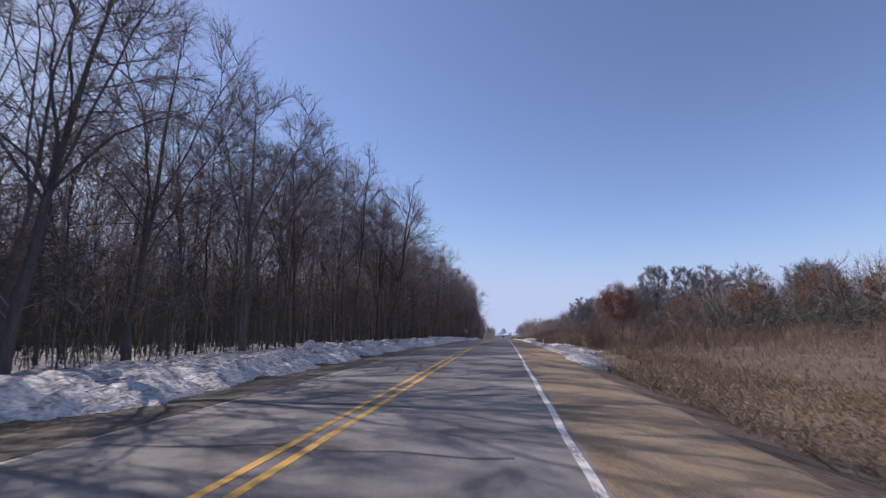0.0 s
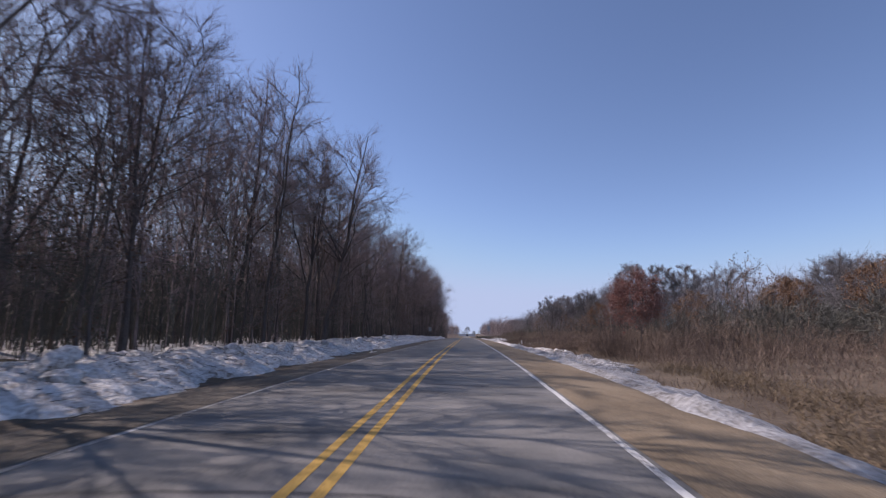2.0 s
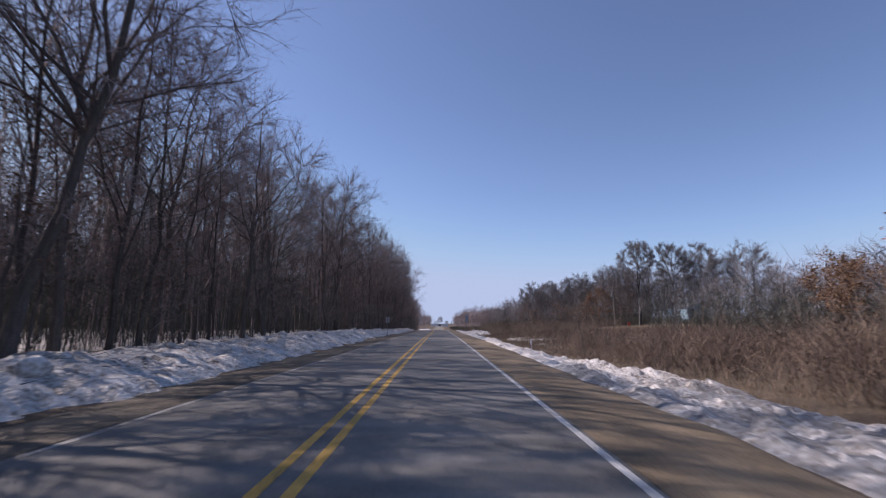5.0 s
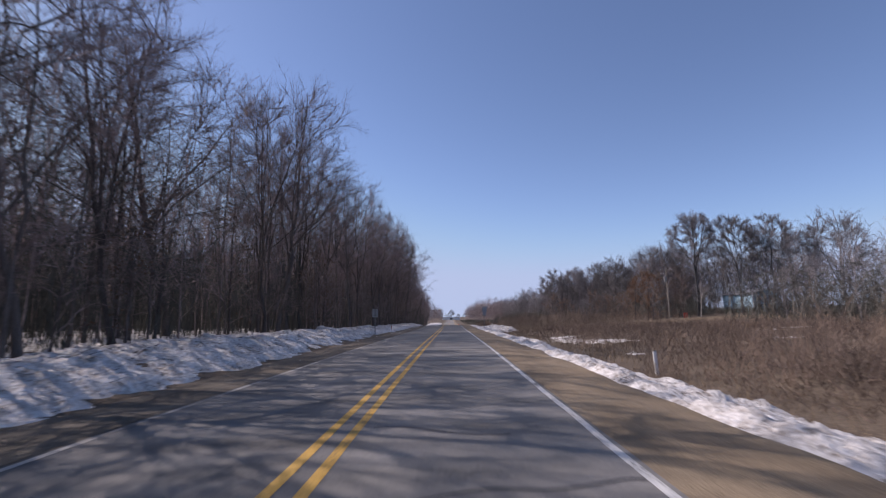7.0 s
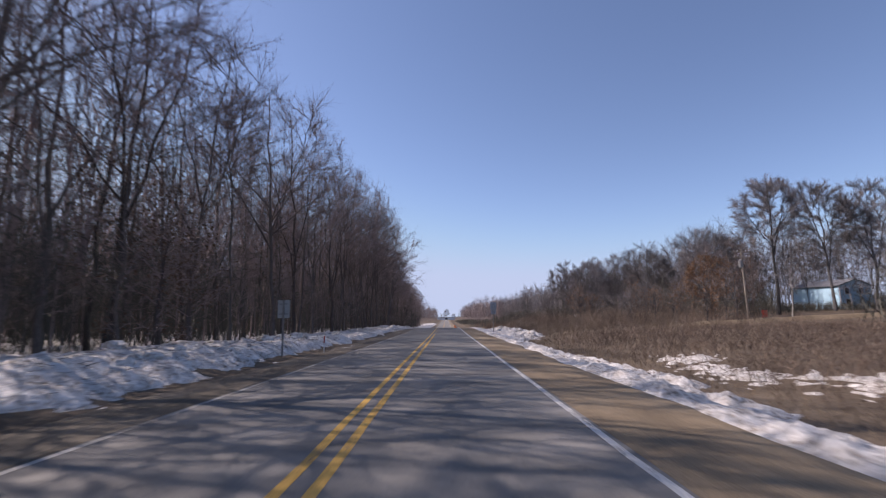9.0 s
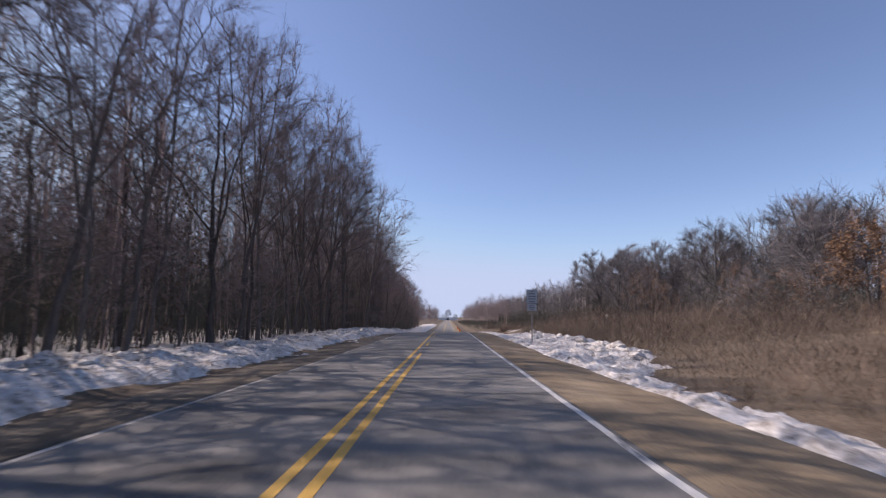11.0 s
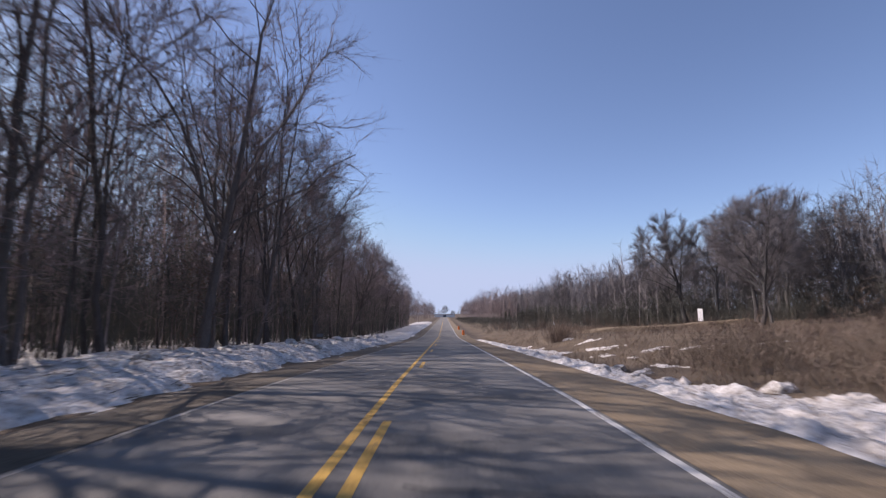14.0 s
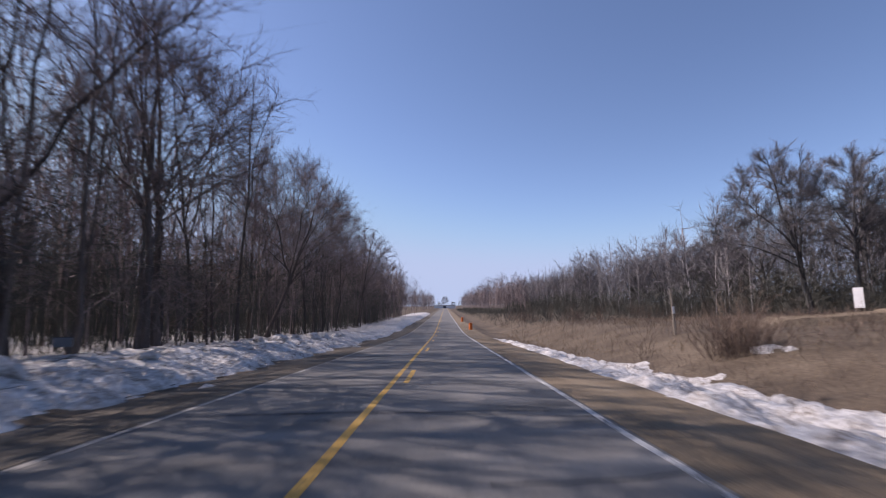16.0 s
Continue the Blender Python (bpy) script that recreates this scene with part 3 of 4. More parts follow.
for k, (x, y, h, w, ln, r) in enumerate(STANDING):
    pale = k == 10
    t = tree("tree", "slender bare tree with pale bark at the wood edge" if pale else "large bare tree with a fanned crown at the wood edge", "tree", "", M_PALE if pale else M_BARK,
             seed=900 + k, height=h, r0=r, split=0.55 if pale else 0.34, wide=w, leaders=3 if pale else 5, limbs=9, boughs=8, twigs=12, lean=ln, thick=1.05)
    t.matrix_basis = pose(x, y, ground_z(x, y) - 0.02)

R = random.Random(11)
y = -8.0
while y < 300:
    if all(abs(y - q[1]) > 1.9 for q in STANDING):
        plant(EDGE, wood_edge(y) - R.uniform(0, 2.2), y, R, wood_top(y) / 18)
    y += R.uniform(3.4, 6.0) if y < 230 else R.uniform(4, 8)
y = -8.0
while y < 290:
    plant(POLE, 0.5 * (wood_edge(y) - 11) - R.uniform(0, 5.5), y, R, 0.94 * wood_top(y) / 17)
    y += R.uniform(1.9, 3.8) if y < 230 else R.uniform(3, 6)
y = -6.0
while y < 300:
    plant(SAPLING, 0.5 * (wood_edge(y) - 11.5) - R.uniform(0, 6), y, R)
    y += R.uniform(1.6, 3.2) if y < 240 else R.uniform(3, 6)
for x, y in ((-12.6, 31), (-13.2, 44), (-12.0, 46.5), (-14.0, 50), (-12.4, 57), (-12.0, 66), (-12.6, 84), (-13.4, 95), (-11.4, 107.5), (-11.2, 109.4), (-12.2, 111.5), (-11.6, 113.2), (-13.0, 115), (-12.2, 128), (-12.4, 141), (-11.6, 151),
             (-11.2, 168), (-11.8, 174), (-11.6, 187), (-12.2, 205), (-13.2, 221)):
    plant(BROWN, x, y, R)
spots = np.column_stack([-14 - 50 * RN.random(1500) ** 1.8, RN.uniform(-25, 360, 1500)])
woods("inner_woods", "dense bare trees deep in the wood", spots, M_TWIG, tall=np.array([wood_top(b) for a, b in spots]) * RN.uniform(0.72, 1.0, 1500), limbs=12, twigs=9, thick=1.1, wide=0.2, twig=1.3)
spots = np.column_stack([-16 - 9 * RN.random(130), RN.uniform(-10, 235, 130)])
woods("inner_woods", "bare trees just inside the wood", spots, M_TWIG, tall=np.array([wood_top(b) for a, b in spots]) * RN.uniform(0.75, 0.98, 130), limbs=14, twigs=12, thick=0.85, wide=0.17, twig=1.0)
spots = np.column_stack([-11.5 - 60 * RN.random(420) ** 1.3, RN.uniform(290, 760, 420)])
woods("far_woods", "bare woods along the road in the distance", spots, M_TWIG, tall=(14, 18.5), limbs=12, twigs=7, thick=2.0)
spots = np.column_stack([-65 - 90 * RN.random(500), RN.uniform(-40, 420, 500)])
woods("far_woods", "bare trees far back in the wood", spots, M_TWIG, limbs=10, twigs=4, thick=2.2)
xy = np.column_stack([-34 - 60 * RN.random(13000), RN.uniform(-30, 420, 13000)])
thicket("undergrowth", "leafless undergrowth deep in the wood", "undergrowth", xy, 5 + 11 * RN.random(13000), M_UNDER, 0.085, 0.10, 2)
xy = np.column_stack([-14.5 - 32 * RN.random(20000) ** 1.2, RN.uniform(-20, 320, 20000)])
tall = 1.2 + 9.0 * RN.random(20000) ** 2.0 * np.array([0.3 + 0.7 * smooth(0, 4, wood_edge(y) + 1 - x) + 0.5 * wave(x, y, 0.15, 65) for x, y in xy])
thicket("undergrowth", "dense leafless undergrowth of thin dark stems", "undergrowth", xy, tall, M_UNDER, 0.015, 0.30, 5)
xy = np.column_stack([-12.5 - 36 * RN.random(10000) ** 1.3, RN.uniform(-20, 340, 10000)])
thicket("undergrowth", "thin bare young trees crowding the wood", "undergrowth", xy, 4 + 8 * RN.random(10000), M_UNDER, 0.024, 0.13, 9)

# the right-hand side: scrub, a rusty oak, tall trees at the back of the field
L_FIELD = "tall spreading bare tree behind the scrub field"
FIELD = [tree("tree", L_FIELD, "tree", "trees behind the field", M_BARK_GREY, twig=M_TWIG_GREY, seed=500 + k, height=17, r0=0.24 + 0.03 * (k % 3), split=0.26 + 0.05 * (k % 2), wide=5.4 + 0.5 * (k % 3), leaders=5, limbs=9, boughs=9, twigs=17,
              thick=2.0) for k in range(5)]
SCRUB = [tree("small_tree", "small bare tree standing in the brown scrub", "tree", "small trees in the scrub", M_BARK_GREY, M_TANLEAF if k % 2 else None, M_TWIG_GREY, seed=600 + k,
              height=6 + k, r0=0.08, split=0.18, wide=2.2, leaders=3, limbs=6, boughs=4, twigs=6, leaves=9 if k % 2 else 0, leaf_size=0.16, thick=1.3, low=2) for k in range(4)]


def shrub_mesh(seed, height, stems, mat):
    rng, st = random.Random(seed), Sticks()
    for k in range(stems):
        a = Vector((rng.gauss(0, 0.45), rng.gauss(0, 0.45), -0.1))
        p = bent(rng, a, Vector((a.x * 0.5 + rng.gauss(0, .25), a.y * 0.5 + rng.gauss(0, .25), 1)), height * rng.uniform(0.55, 1.1), 3, 0.04, 0.14)
        st.tube(p, [0.014, 0.011, 0.008, 0.004], 3)
        for t in range(9):
            c, g = along(p, rng.uniform(0.2, 1))
            st.spike(c, c + side_way(rng, g, rng.uniform(0.3, 1.0)) * rng.uniform(0.3, 0.75) * height * 0.4, 0.007)
    return st.mesh("shrub", mat)


SHRUBS = [tagged(new("shrub", shrub_mesh(700 + k, 1.5 + 0.5 * k, 17, M_BRUSH)), "leafless brown shrub with many thin stems", "shrub", "shrubs of the roadside scrub") for k in range(4)]


def scrub_height(x, y):
    """How tall the brush grows, from 0 to 1."""
    tall = (1 - smooth(62, 78, y)) + smooth(142, 156, y) * (1 - smooth(180, 194, y)) + smooth(255, 290, y)
    low = 0.20 + 0.16 * (1 - smooth(128, 140, y))
    return (0.45 + 0.55 * smooth(36, 54, y)) * (1 - 0.72 * (1 - smooth(24, 40, y)) * (1 - smooth(14, 26, x))) * (low + (1 - low) * min(1, tall)) * (0.25 + 0.75 * smooth(10.2, 15, x)) * (1 - 0.8 * smooth(134, 142, y) * (1 - smooth(172, 180, y)) * (1 - smooth(12, 13.5, x)))


R = random.Random(12)
made = 0
while made < 280:
    x, y = 10.9 + 34 * R.random() ** 1.4, R.uniform(4, 290)
    h = scrub_height(x, y)
    if h < 0.4 and (R.random() < 0.75 or (185 < y < 250 and x < 20)):
        continue
    plant(SHRUBS, x, y, R, 0.35 + 0.85 * h)
    made += 1


def brush_start(y):
    return 10.2 + 1.9 * smooth(30, 38, y) * (1 - smooth(58, 72, y))


def scrub(n, x0, dx, y0, y1, bias, tall, radius, fork, mat=M_BRUSH):
    xy = np.column_stack([x0 + dx * RN.random(n) ** bias, RN.uniform(y0, y1, n)])
    xy = xy[np.array([x > brush_start(y) for x, y in xy])]
    h = np.array([0.10 + tall * scrub_height(x, y) * (0.55 + 0.9 * abs(wave(x, y, 0.12, 61))) for x, y in xy])
    thicket("scrub", "dense brown leafless scrub and dead weeds", "scrub", xy, h, mat, radius, 0.46, fork)


scrub(14000, 10.2, 24, -5, 82, 1.4, 2.9, 0.011, 4)
scrub(8000, 12.6, 23, 140, 200, 1.4, 2.8, 0.010, 4, M_WEED)
scrub(16000, 10.2, 36, 82, 255, 1.0, 3.8, 0.012, 2)
scrub(11000, 10.4, 28, 60, 140, 1.2, 3.0, 0.011, 3)
scrub(6000, 11, 34, 255, 640, 1.0, 2.8, 0.04, 3, M_UNDER)
xy = np.column_stack([9.0 + 30 * RN.random(40000) ** 1.7, RN.uniform(-5, 260, 40000)])
keep = np.array([wave(x, y, 0.25, 71) + 0.5 * wave(x, y, 1.1, 72) > -0.12 + 0.3 * smooth(58, 70, y) * (1 - smooth(130, 142, y)) * smooth(10, 11.5, x) for x, y in xy])
xy = xy[keep]
thicket("dry_grass", "tufts of dry straw-coloured grass", "grass", xy, 0.15 + 0.5 * RN.random(len(xy)), M_GRASS, 0.008, 0.35, 1)
made = 0
while made < 30:
    x, y = R.uniform(24, 42), R.uniform(50, 190)
    if 70 < y < 150:
        continue
    plant(SCRUB, x, y, R, 0.9)
    made += 1
for x, y, s in ((76, 165, 1.15), (82, 160, 1.1), (52.5, 181, 0.98), (57, 186, 1.05), (62, 190, 1.1), (49.5, 201, 0.9), (54, 206, 1.0), (37.5, 217, 0.8), (41.5, 221, 0.78), (54, 235, 1.1), (60, 243, 1.1), (49, 262, 1.0),
                (45, 70, 0.54), (48.5, 73, 0.56), (41.5, 62, 0.5), (52, 80, 0.6)):
    plant(FIELD, x, y, R, s)
for k in range(16):
    plant(FIELD, R.uniform(44, 56), R.uniform(268, 430), R, 0.8)
# the single trees that stand out: place, height, crown radius, lean, where the trunk parts, leaders, trunk radius
for k, (x, y, h, w, ln, sp, ld, r) in enumerate(((53.8, 163.0, 22.6, 4.3, 0.0, 0.46, 5, 0.27), (64.0, 164.5, 21.6, 4.4, 0.0, 0.42, 4, 0.25), (70.5, 164.0, 21.2, 4.4, 0.02, 0.40, 4, 0.25), (45.6, 249.0, 20.4, 5.0, -0.17, 0.30, 4, 0.36), (51.2, 249.0, 20.6, 4.6, 0.02, 0.36, 3, 0.30), (44.4, 228.0, 18.2, 5.2, 0.03, 0.30, 5, 0.32))):
    t = tree("tree", "tall bare tree with a round crown on a long trunk" if k == 0 else "large bare tree with a rounded crown behind the field", "tree", "", M_BARK_GREY, twig=M_TWIG_GREY, seed=950 + k,
             height=h, r0=r, split=sp, wide=w, leaders=ld, limbs=11, boughs=11, twigs=24, lean=ln, thick=2.0, low=2, stem=0.55, uneven=0.22)
    t.matrix_basis = pose(x, y, ground_z(x, y) - 0.05)
spots = np.column_stack([54 + 44 * RN.random(240) ** 1.3, RN.uniform(176, 268, 240)])
woods("field_woods", "tall bare woods behind the scrub field", spots, M_TWIG_GREY, tall=(15, 20.5), limbs=16, twigs=18, thick=1.6, twig=1.2)
spots = np.column_stack([44 + 55 * RN.random(420) ** 1.5, RN.uniform(252, 560, 420)])
woods("field_woods", "bare woods behind the scrub field", spots, M_TWIG_GREY, tall=(16, 21.5), limbs=16, twigs=18, thick=1.8, twig=1.2)
spots = np.column_stack([62 + 60 * RN.random(260), RN.uniform(90, 160, 260)])
woods("field_woods", "bare woods behind the scrub field", spots, M_TWIG_GREY, tall=(10, 16), limbs=14, twigs=12, thick=1.5, twig=1.2)
spots = np.column_stack([21 + 26 * RN.random(260), RN.uniform(38, 80, 260)])
woods("field_woods", "low bare young trees crowding the scrub", spots, M_UNDER, tall=(2.6, 4.4), limbs=12, twigs=8, thick=1.0, twig=0.6)
spots = np.column_stack([38 + 60 * RN.random(160), RN.uniform(-20, 120, 160)])
woods("field_woods", "bare low woods behind the scrub", spots, M_TWIG_GREY, tall=(6, 9.5), twigs=6, thick=1.3)
spots = np.column_stack([24 + 60 * RN.random(420) ** 1.3, RN.uniform(400, 860, 420)])
woods("far_woods", "bare woods along the road in the distance", spots, M_TWIG, tall=(16, 23), limbs=14, twigs=8, thick=2.2, twig=1.3)
spots = np.column_stack([RN.uniform(-260, 320, 260), RN.uniform(820, 950, 260)])

woods("far_woods", "bare woods across the end of the road", spots, M_TWIG_GREY, tall=(8, 12), twigs=5, thick=2.2)
xy = np.column_stack([43.5 + 26 * RN.random(13000) ** 1.6, 90 + 430 * RN.random(13000) ** 0.8])
xy = xy[~((xy[:, 1] > 138) & (xy[:, 1] < 178)) & ~((xy[:, 1] > 200) & (xy[:, 1] < 247) & (xy[:, 0] < 52))]
thicket("undergrowth", "leafless brown undergrowth below the far trees", "undergrowth", xy, 1.5 + 8.0 * RN.random(len(xy)), M_UNDER, 0.042, 0.3, 5)
xy = np.column_stack([53 + 24 * RN.random(3500), RN.uniform(195, 300, 3500)])
thicket("undergrowth", "leafless brown undergrowth below the far trees", "undergrowth", xy, 1.5 + 5.5 * RN.random(len(xy)), M_UNDER, 0.04, 0.25, 4)
xy = np.column_stack([47 + 34 * RN.random(2600), RN.uniform(164, 178, 2600)])
xy = xy[~((xy[:, 0] > 66.5) & (xy[:, 0] < 82) & (xy[:, 1] > 170))]
thicket("undergrowth", "leafless brown undergrowth round the house", "undergrowth", xy, 1.2 + 4.2 * RN.random(len(xy)) ** 1.6 * np.where((xy[:, 0] > 55 + 0.6 * (xy[:, 1] - 164)) & (xy[:, 0] < 71 + 0.6 * (xy[:, 1] - 164)), 0.12, 1.0), M_UNDER, 0.035, 0.25, 4)
xy = np.column_stack([66 + 34 * RN.random(2600), RN.uniform(100, 158, 2600)])
thicket("undergrowth", "leafless brown undergrowth below the woods", "undergrowth", xy, 1.5 + 5 * RN.random(len(xy)), M_UNDER, 0.03, 0.28, 4)
xy = np.column_stack([46 + 8 * RN.random(2200), RN.uniform(222, 300, 2200)])
thicket("undergrowth", "low brown brush at the feet of the field trees", "undergrowth", xy, 0.8 + 2.6 * RN.random(len(xy)), M_UNDER, 0.03, 0.3, 5)
for k in range(16):
    plant(SHRUBS, R.uniform(25, 43), R.uniform(194, 222), R, R.uniform(0.45, 0.85))
OAK = tree("oak_tree", "young oak in the scrub with withered russet leaves", "tree", "", M_BARK, M_REDLEAF, seed=801, height=6.9, r0=0.10, split=0.30, wide=2.05, leaders=7, limbs=8, uneven=0.14, boughs=7, twigs=5,
           low=0, leaves=24, leaf_low=2.6, leaf_size=0.12)
plant([OAK], 15.0, 52.2, R, 1.0)
for x, y in ((12.3, 52), (13.4, 51.6), (14.2, 52.4), (12.8, 53.8), (15, 51), (13, 50.8), (12.6, 50), (14, 50.2)):
    plant(SHRUBS, x, y, R, 1.0)

ORANGE = tree("tree", "tree with withered orange-brown leaves at the field edge", "tree", "", M_BARK, M_TANLEAF, seed=811, height=11.2, r0=0.16, split=0.18, wide=3.7, leaders=4, limbs=8, boughs=6, twigs=6,
              low=2, thick=1.4, leaves=20, leaf_size=0.24)
for x, y, s in ((43.0, 162.8, 1.0), (35.8, 65, 0.68), (33, 62, 0.58), (27.5, 70.5, 0.5), (31, 76, 0.55), (39, 58, 0.62), (44, 55, 0.7)):
    plant([ORANGE], x, y, R, s)
for x, y in ((47, 163), (49, 163.5), (51, 165), (52.5, 167), (45.5, 166)):
    plant(BROWN, x, y, R, 1.25)

for x, y, s in ((12.6, 211.5, .8), (13.2, 212.2, .8), (12.5, 211.2, .75), (12.7, 211.1, .8), (13.1, 211.6, .85), (12.9, 212.4, .85), (12.4, 212.2, .8), (13.3, 212, .8), (12.4, 212.6, .7), (13.0, 211.0, .8), (12.8, 212, .9), (12.2, 211.8, .7), (13.4, 211.4, .7), (12.8, 211.7, .9), (10.9, 216, 0.55), (17, 206, 0.6), (20, 214, 0.7), (24, 205, 0.5), (15, 199, 0.5)):
    plant(SHRUBS, x, y, R, s)

for x, y, s in ((13, 77, .95), (12, 79, .85), (13.5, 80, 1.0), (12.6, 82, .9), (14.5, 78.5, 1.05), (14, 83, .95), (15, 81, 1.0), (12.8, 85, .8), (14.6, 86, .9), (8.9, 81.2, 0.32), (9.5, 81.4, 0.35), (8.7, 80.8, .3), (9.0, 80.7, .33), (9.3, 81.0, .33), (9.1, 81.5, .36), (9.6, 80.9, .3), (8.6, 81.6, .3), (9.8, 83, 0.5), (10.4, 80.5, 0.5)):
    plant(SHRUBS, x, y, R, s)

# lumps of ploughed snow on both banks


def clod_mesh(seed):
    bm = bmesh.new()
    bmesh.ops.create_icosphere(bm, subdivisions=2, radius=0.5)
    for v in bm.verts:
        v.co *= 1 + 0.55 * noise.noise(v.co * 2.1 + Vector((seed * 3.7, 0, 0))) + 0.2 * noise.noise(v.co * 6 + Vector((0, seed * 2.3, 0)))
        v.co.z *= 0.62
    me = bpy.data.meshes.new("snow_clod")
    bm.to_mesh(me)
    bm.free()
    me.materials.append(M_SNOW)
    return me


CLODS = [clod_mesh(k) for k in range(6)]
R = random.Random(21)
for k in range(190):
    if k < 70:
        y = R.uniform(140, 188)
        wide = 12.0 if y < 178 else 10.0
        x = wide - abs(R.gauss(0, 1.1))
        z = max(snow_right(x, y), ground_z(x, y))
    else:
        x, y = -7.4 - abs(R.gauss(0, 1.3)), R.uniform(6, 235)
        z = max(snow_left(x, y), ground_z(x, y))
    q = R.uniform(0.22, 0.62) if R.random() < 0.75 else R.uniform(0.6, 0.95)
    ob = tagged(new("snow_clod", R.choice(CLODS)), "rough lump of old ploughed snow on the bank", "snow lump", "lumps of ploughed snow")
    ob.matrix_basis = pose(x, y, z + 0.06 * q, R.gauss(0, 12), R.gauss(0, 12), R.uniform(0, 360)) @ Matrix.Diagonal((q * R.uniform(0.8, 1.5), q * R.uniform(0.7, 1.2), q, 1))

# weeds that stand in the snow, and twigs and leaves blown onto the bank
xy = np.column_stack([8.0 + 3.2 * RN.random(2600), RN.uniform(14, 225, 2600)])
keep = np.array([wave(x, y, 0.3, 81) + 0.4 * wave(x, y, 1.2, 82) > 0.05 for x, y in xy])
thicket("weeds", "dead weeds standing in the roadside snow", "weeds", xy[keep], 0.25 + 0.6 * RN.random(int(keep.sum())), M_BRUSH, 0.008, 0.35, 3)
xy = np.column_stack([-5.2 - 6.5 * RN.random(5200) ** 0.7, RN.uniform(-5, 230, 5200)])
foot = np.column_stack([xy, np.array([max(snow_left(x, y), ground_z(x, y)) for x, y in xy]) + 0.012])
az, ln = RN.uniform(0, 6.28, len(xy)), RN.uniform(0.08, 0.5, len(xy))
tip = foot + np.column_stack([np.cos(az), np.sin(az), RN.uniform(0.0, 0.35, len(xy))]) * ln[:, None]
tagged(spikes("twig_litter", foot, tip, RN.uniform(0.005, 0.016, len(xy)), M_UNDER), "fallen twigs and leaves on the snow bank", "litter", kind="stuff")
# thick straw on the low bank before the snow begins
xy = np.column_stack([6.6 + 6.5 * RN.random(9000), RN.uniform(4, 40, 9000)])
xy = xy[np.array([x > 6.4 + 4.6 * smooth(20, 31, y) + 0.8 * wave(x, y, 0.5, 91) for x, y in xy])]
thicket("dry_grass", "matted straw-coloured grass on the roadside bank", "grass", xy, 0.18 + 0.42 * RN.random(len(xy)), M_STRAW, 0.011, 0.6, 3)

# ---- signs, posts, house ----


def part(name, bm, mat, parent, label=""):
    me = bpy.data.meshes.new(name)
    bm.to_mesh(me)
    bm.free()
    me.materials.append(mat)
    ob = new(name, me)
    ob.parent = parent
    return tagged(ob, label)


def box(x0, x1, y0, y1, z0, z1, bevel=0.0, bm=None):
    bm = bm or bmesh.new()
    vs = bmesh.ops.create_cube(bm, size=1, matrix=Matrix.Translation(((x0 + x1) / 2, (y0 + y1) / 2, (z0 + z1) / 2)) @ Matrix.Diagonal((x1 - x0, y1 - y0, z1 - z0, 1)))["verts"]
    if bevel:
        bmesh.ops.bevel(bm, geom=list({e for v in vs for e in v.link_edges}), offset=bevel, segments=2, affect="EDGES", profile=0.6)
    return bm


def rod(r0, r1, z0, z1, x=0.0, y=0.0, sides=12, bm=None):
    bm = bm or bmesh.new()
    bmesh.ops.create_cone(bm, cap_ends=True, segments=sides, radius1=r0, radius2=r1, depth=z1 - z0, matrix=Matrix.Translation((x, y, (z0 + z1) / 2)))
    return bm


def thing(name, label, category, x, y, z=None, turn=0.0, group="", lean=0.0):
    ob = tagged(new(name), label, category, group)
    ob.matrix_basis = pose(x, y, ground_z(x, y) if z is None else z, 0, lean, turn)
    return ob


# the blue-grey double sign on one steel post, seen from the front
s = thing("road_sign", "two pale blue-grey sign panels on a steel post in the snow", "road sign", 7.72, 153.0, -0.78, -3, lean=1.9)
part("post", box(-0.04, 0.04, -0.03, 0.03, -0.5, 4.03, 0.008), M_STEEL, s)
p = part("upper_panel", box(-0.40, 0.40, -0.055, -0.033, 2.99, 4.03, 0.006), M_SIGN, s)
part("border", box(-0.415, 0.415, -0.05, -0.037, 2.975, 4.045, 0.004), M_LETTER, p, "dark rim")
for k, (w, z) in enumerate(((0.07, 3.92), (0.25, 3.72), (0.28, 3.52), (0.29, 3.32), (0.23, 3.12))):
    part("lettering", box(-w, w, -0.062, -0.0555, z - 0.042, z + 0.042), M_LETTER, p, "bar of dark lettering")
p = part("lower_panel", box(-0.35, 0.35, -0.055, -0.033, 2.43, 2.91, 0.006), M_SIGN, s)
for w, z in ((0.20, 2.79), (0.21, 2.67), (0.16, 2.55)):
    part("lettering", box(-w, w, -0.062, -0.0555, z - 0.033, z + 0.033), M_LETTER, p, "bar of dark lettering")

# the back of a sign for the other direction
s = thing("road_sign", "bare metal back of a sign in the snow bank", "road sign", -6.3, 111.4, turn=3)
part("post", box(-0.04, 0.04, -0.03, 0.03, -0.3, 2.62, 0.008), M_STEEL, s)
part("panel", box(-0.28, 0.28, 0.033, 0.05, 1.78, 2.62, 0.006), M_BACK, s)
part("bracket", box(-0.2, 0.2, 0.02, 0.032, 2.42, 2.46), M_STEEL, s)
part("bracket", box(-0.2, 0.2, 0.02, 0.032, 1.95, 1.99), M_STEEL, s)

s = thing("marker_post", "thin marker stake with a red top beside the snow", "marker post", -4.9, 113.5)
part("stake", rod(0.02, 0.02, -0.2, 0.75), M_PAINTWHITE, s)
part("top", rod(0.028, 0.028, 0.6, 0.95), M_RED, s, "red top")

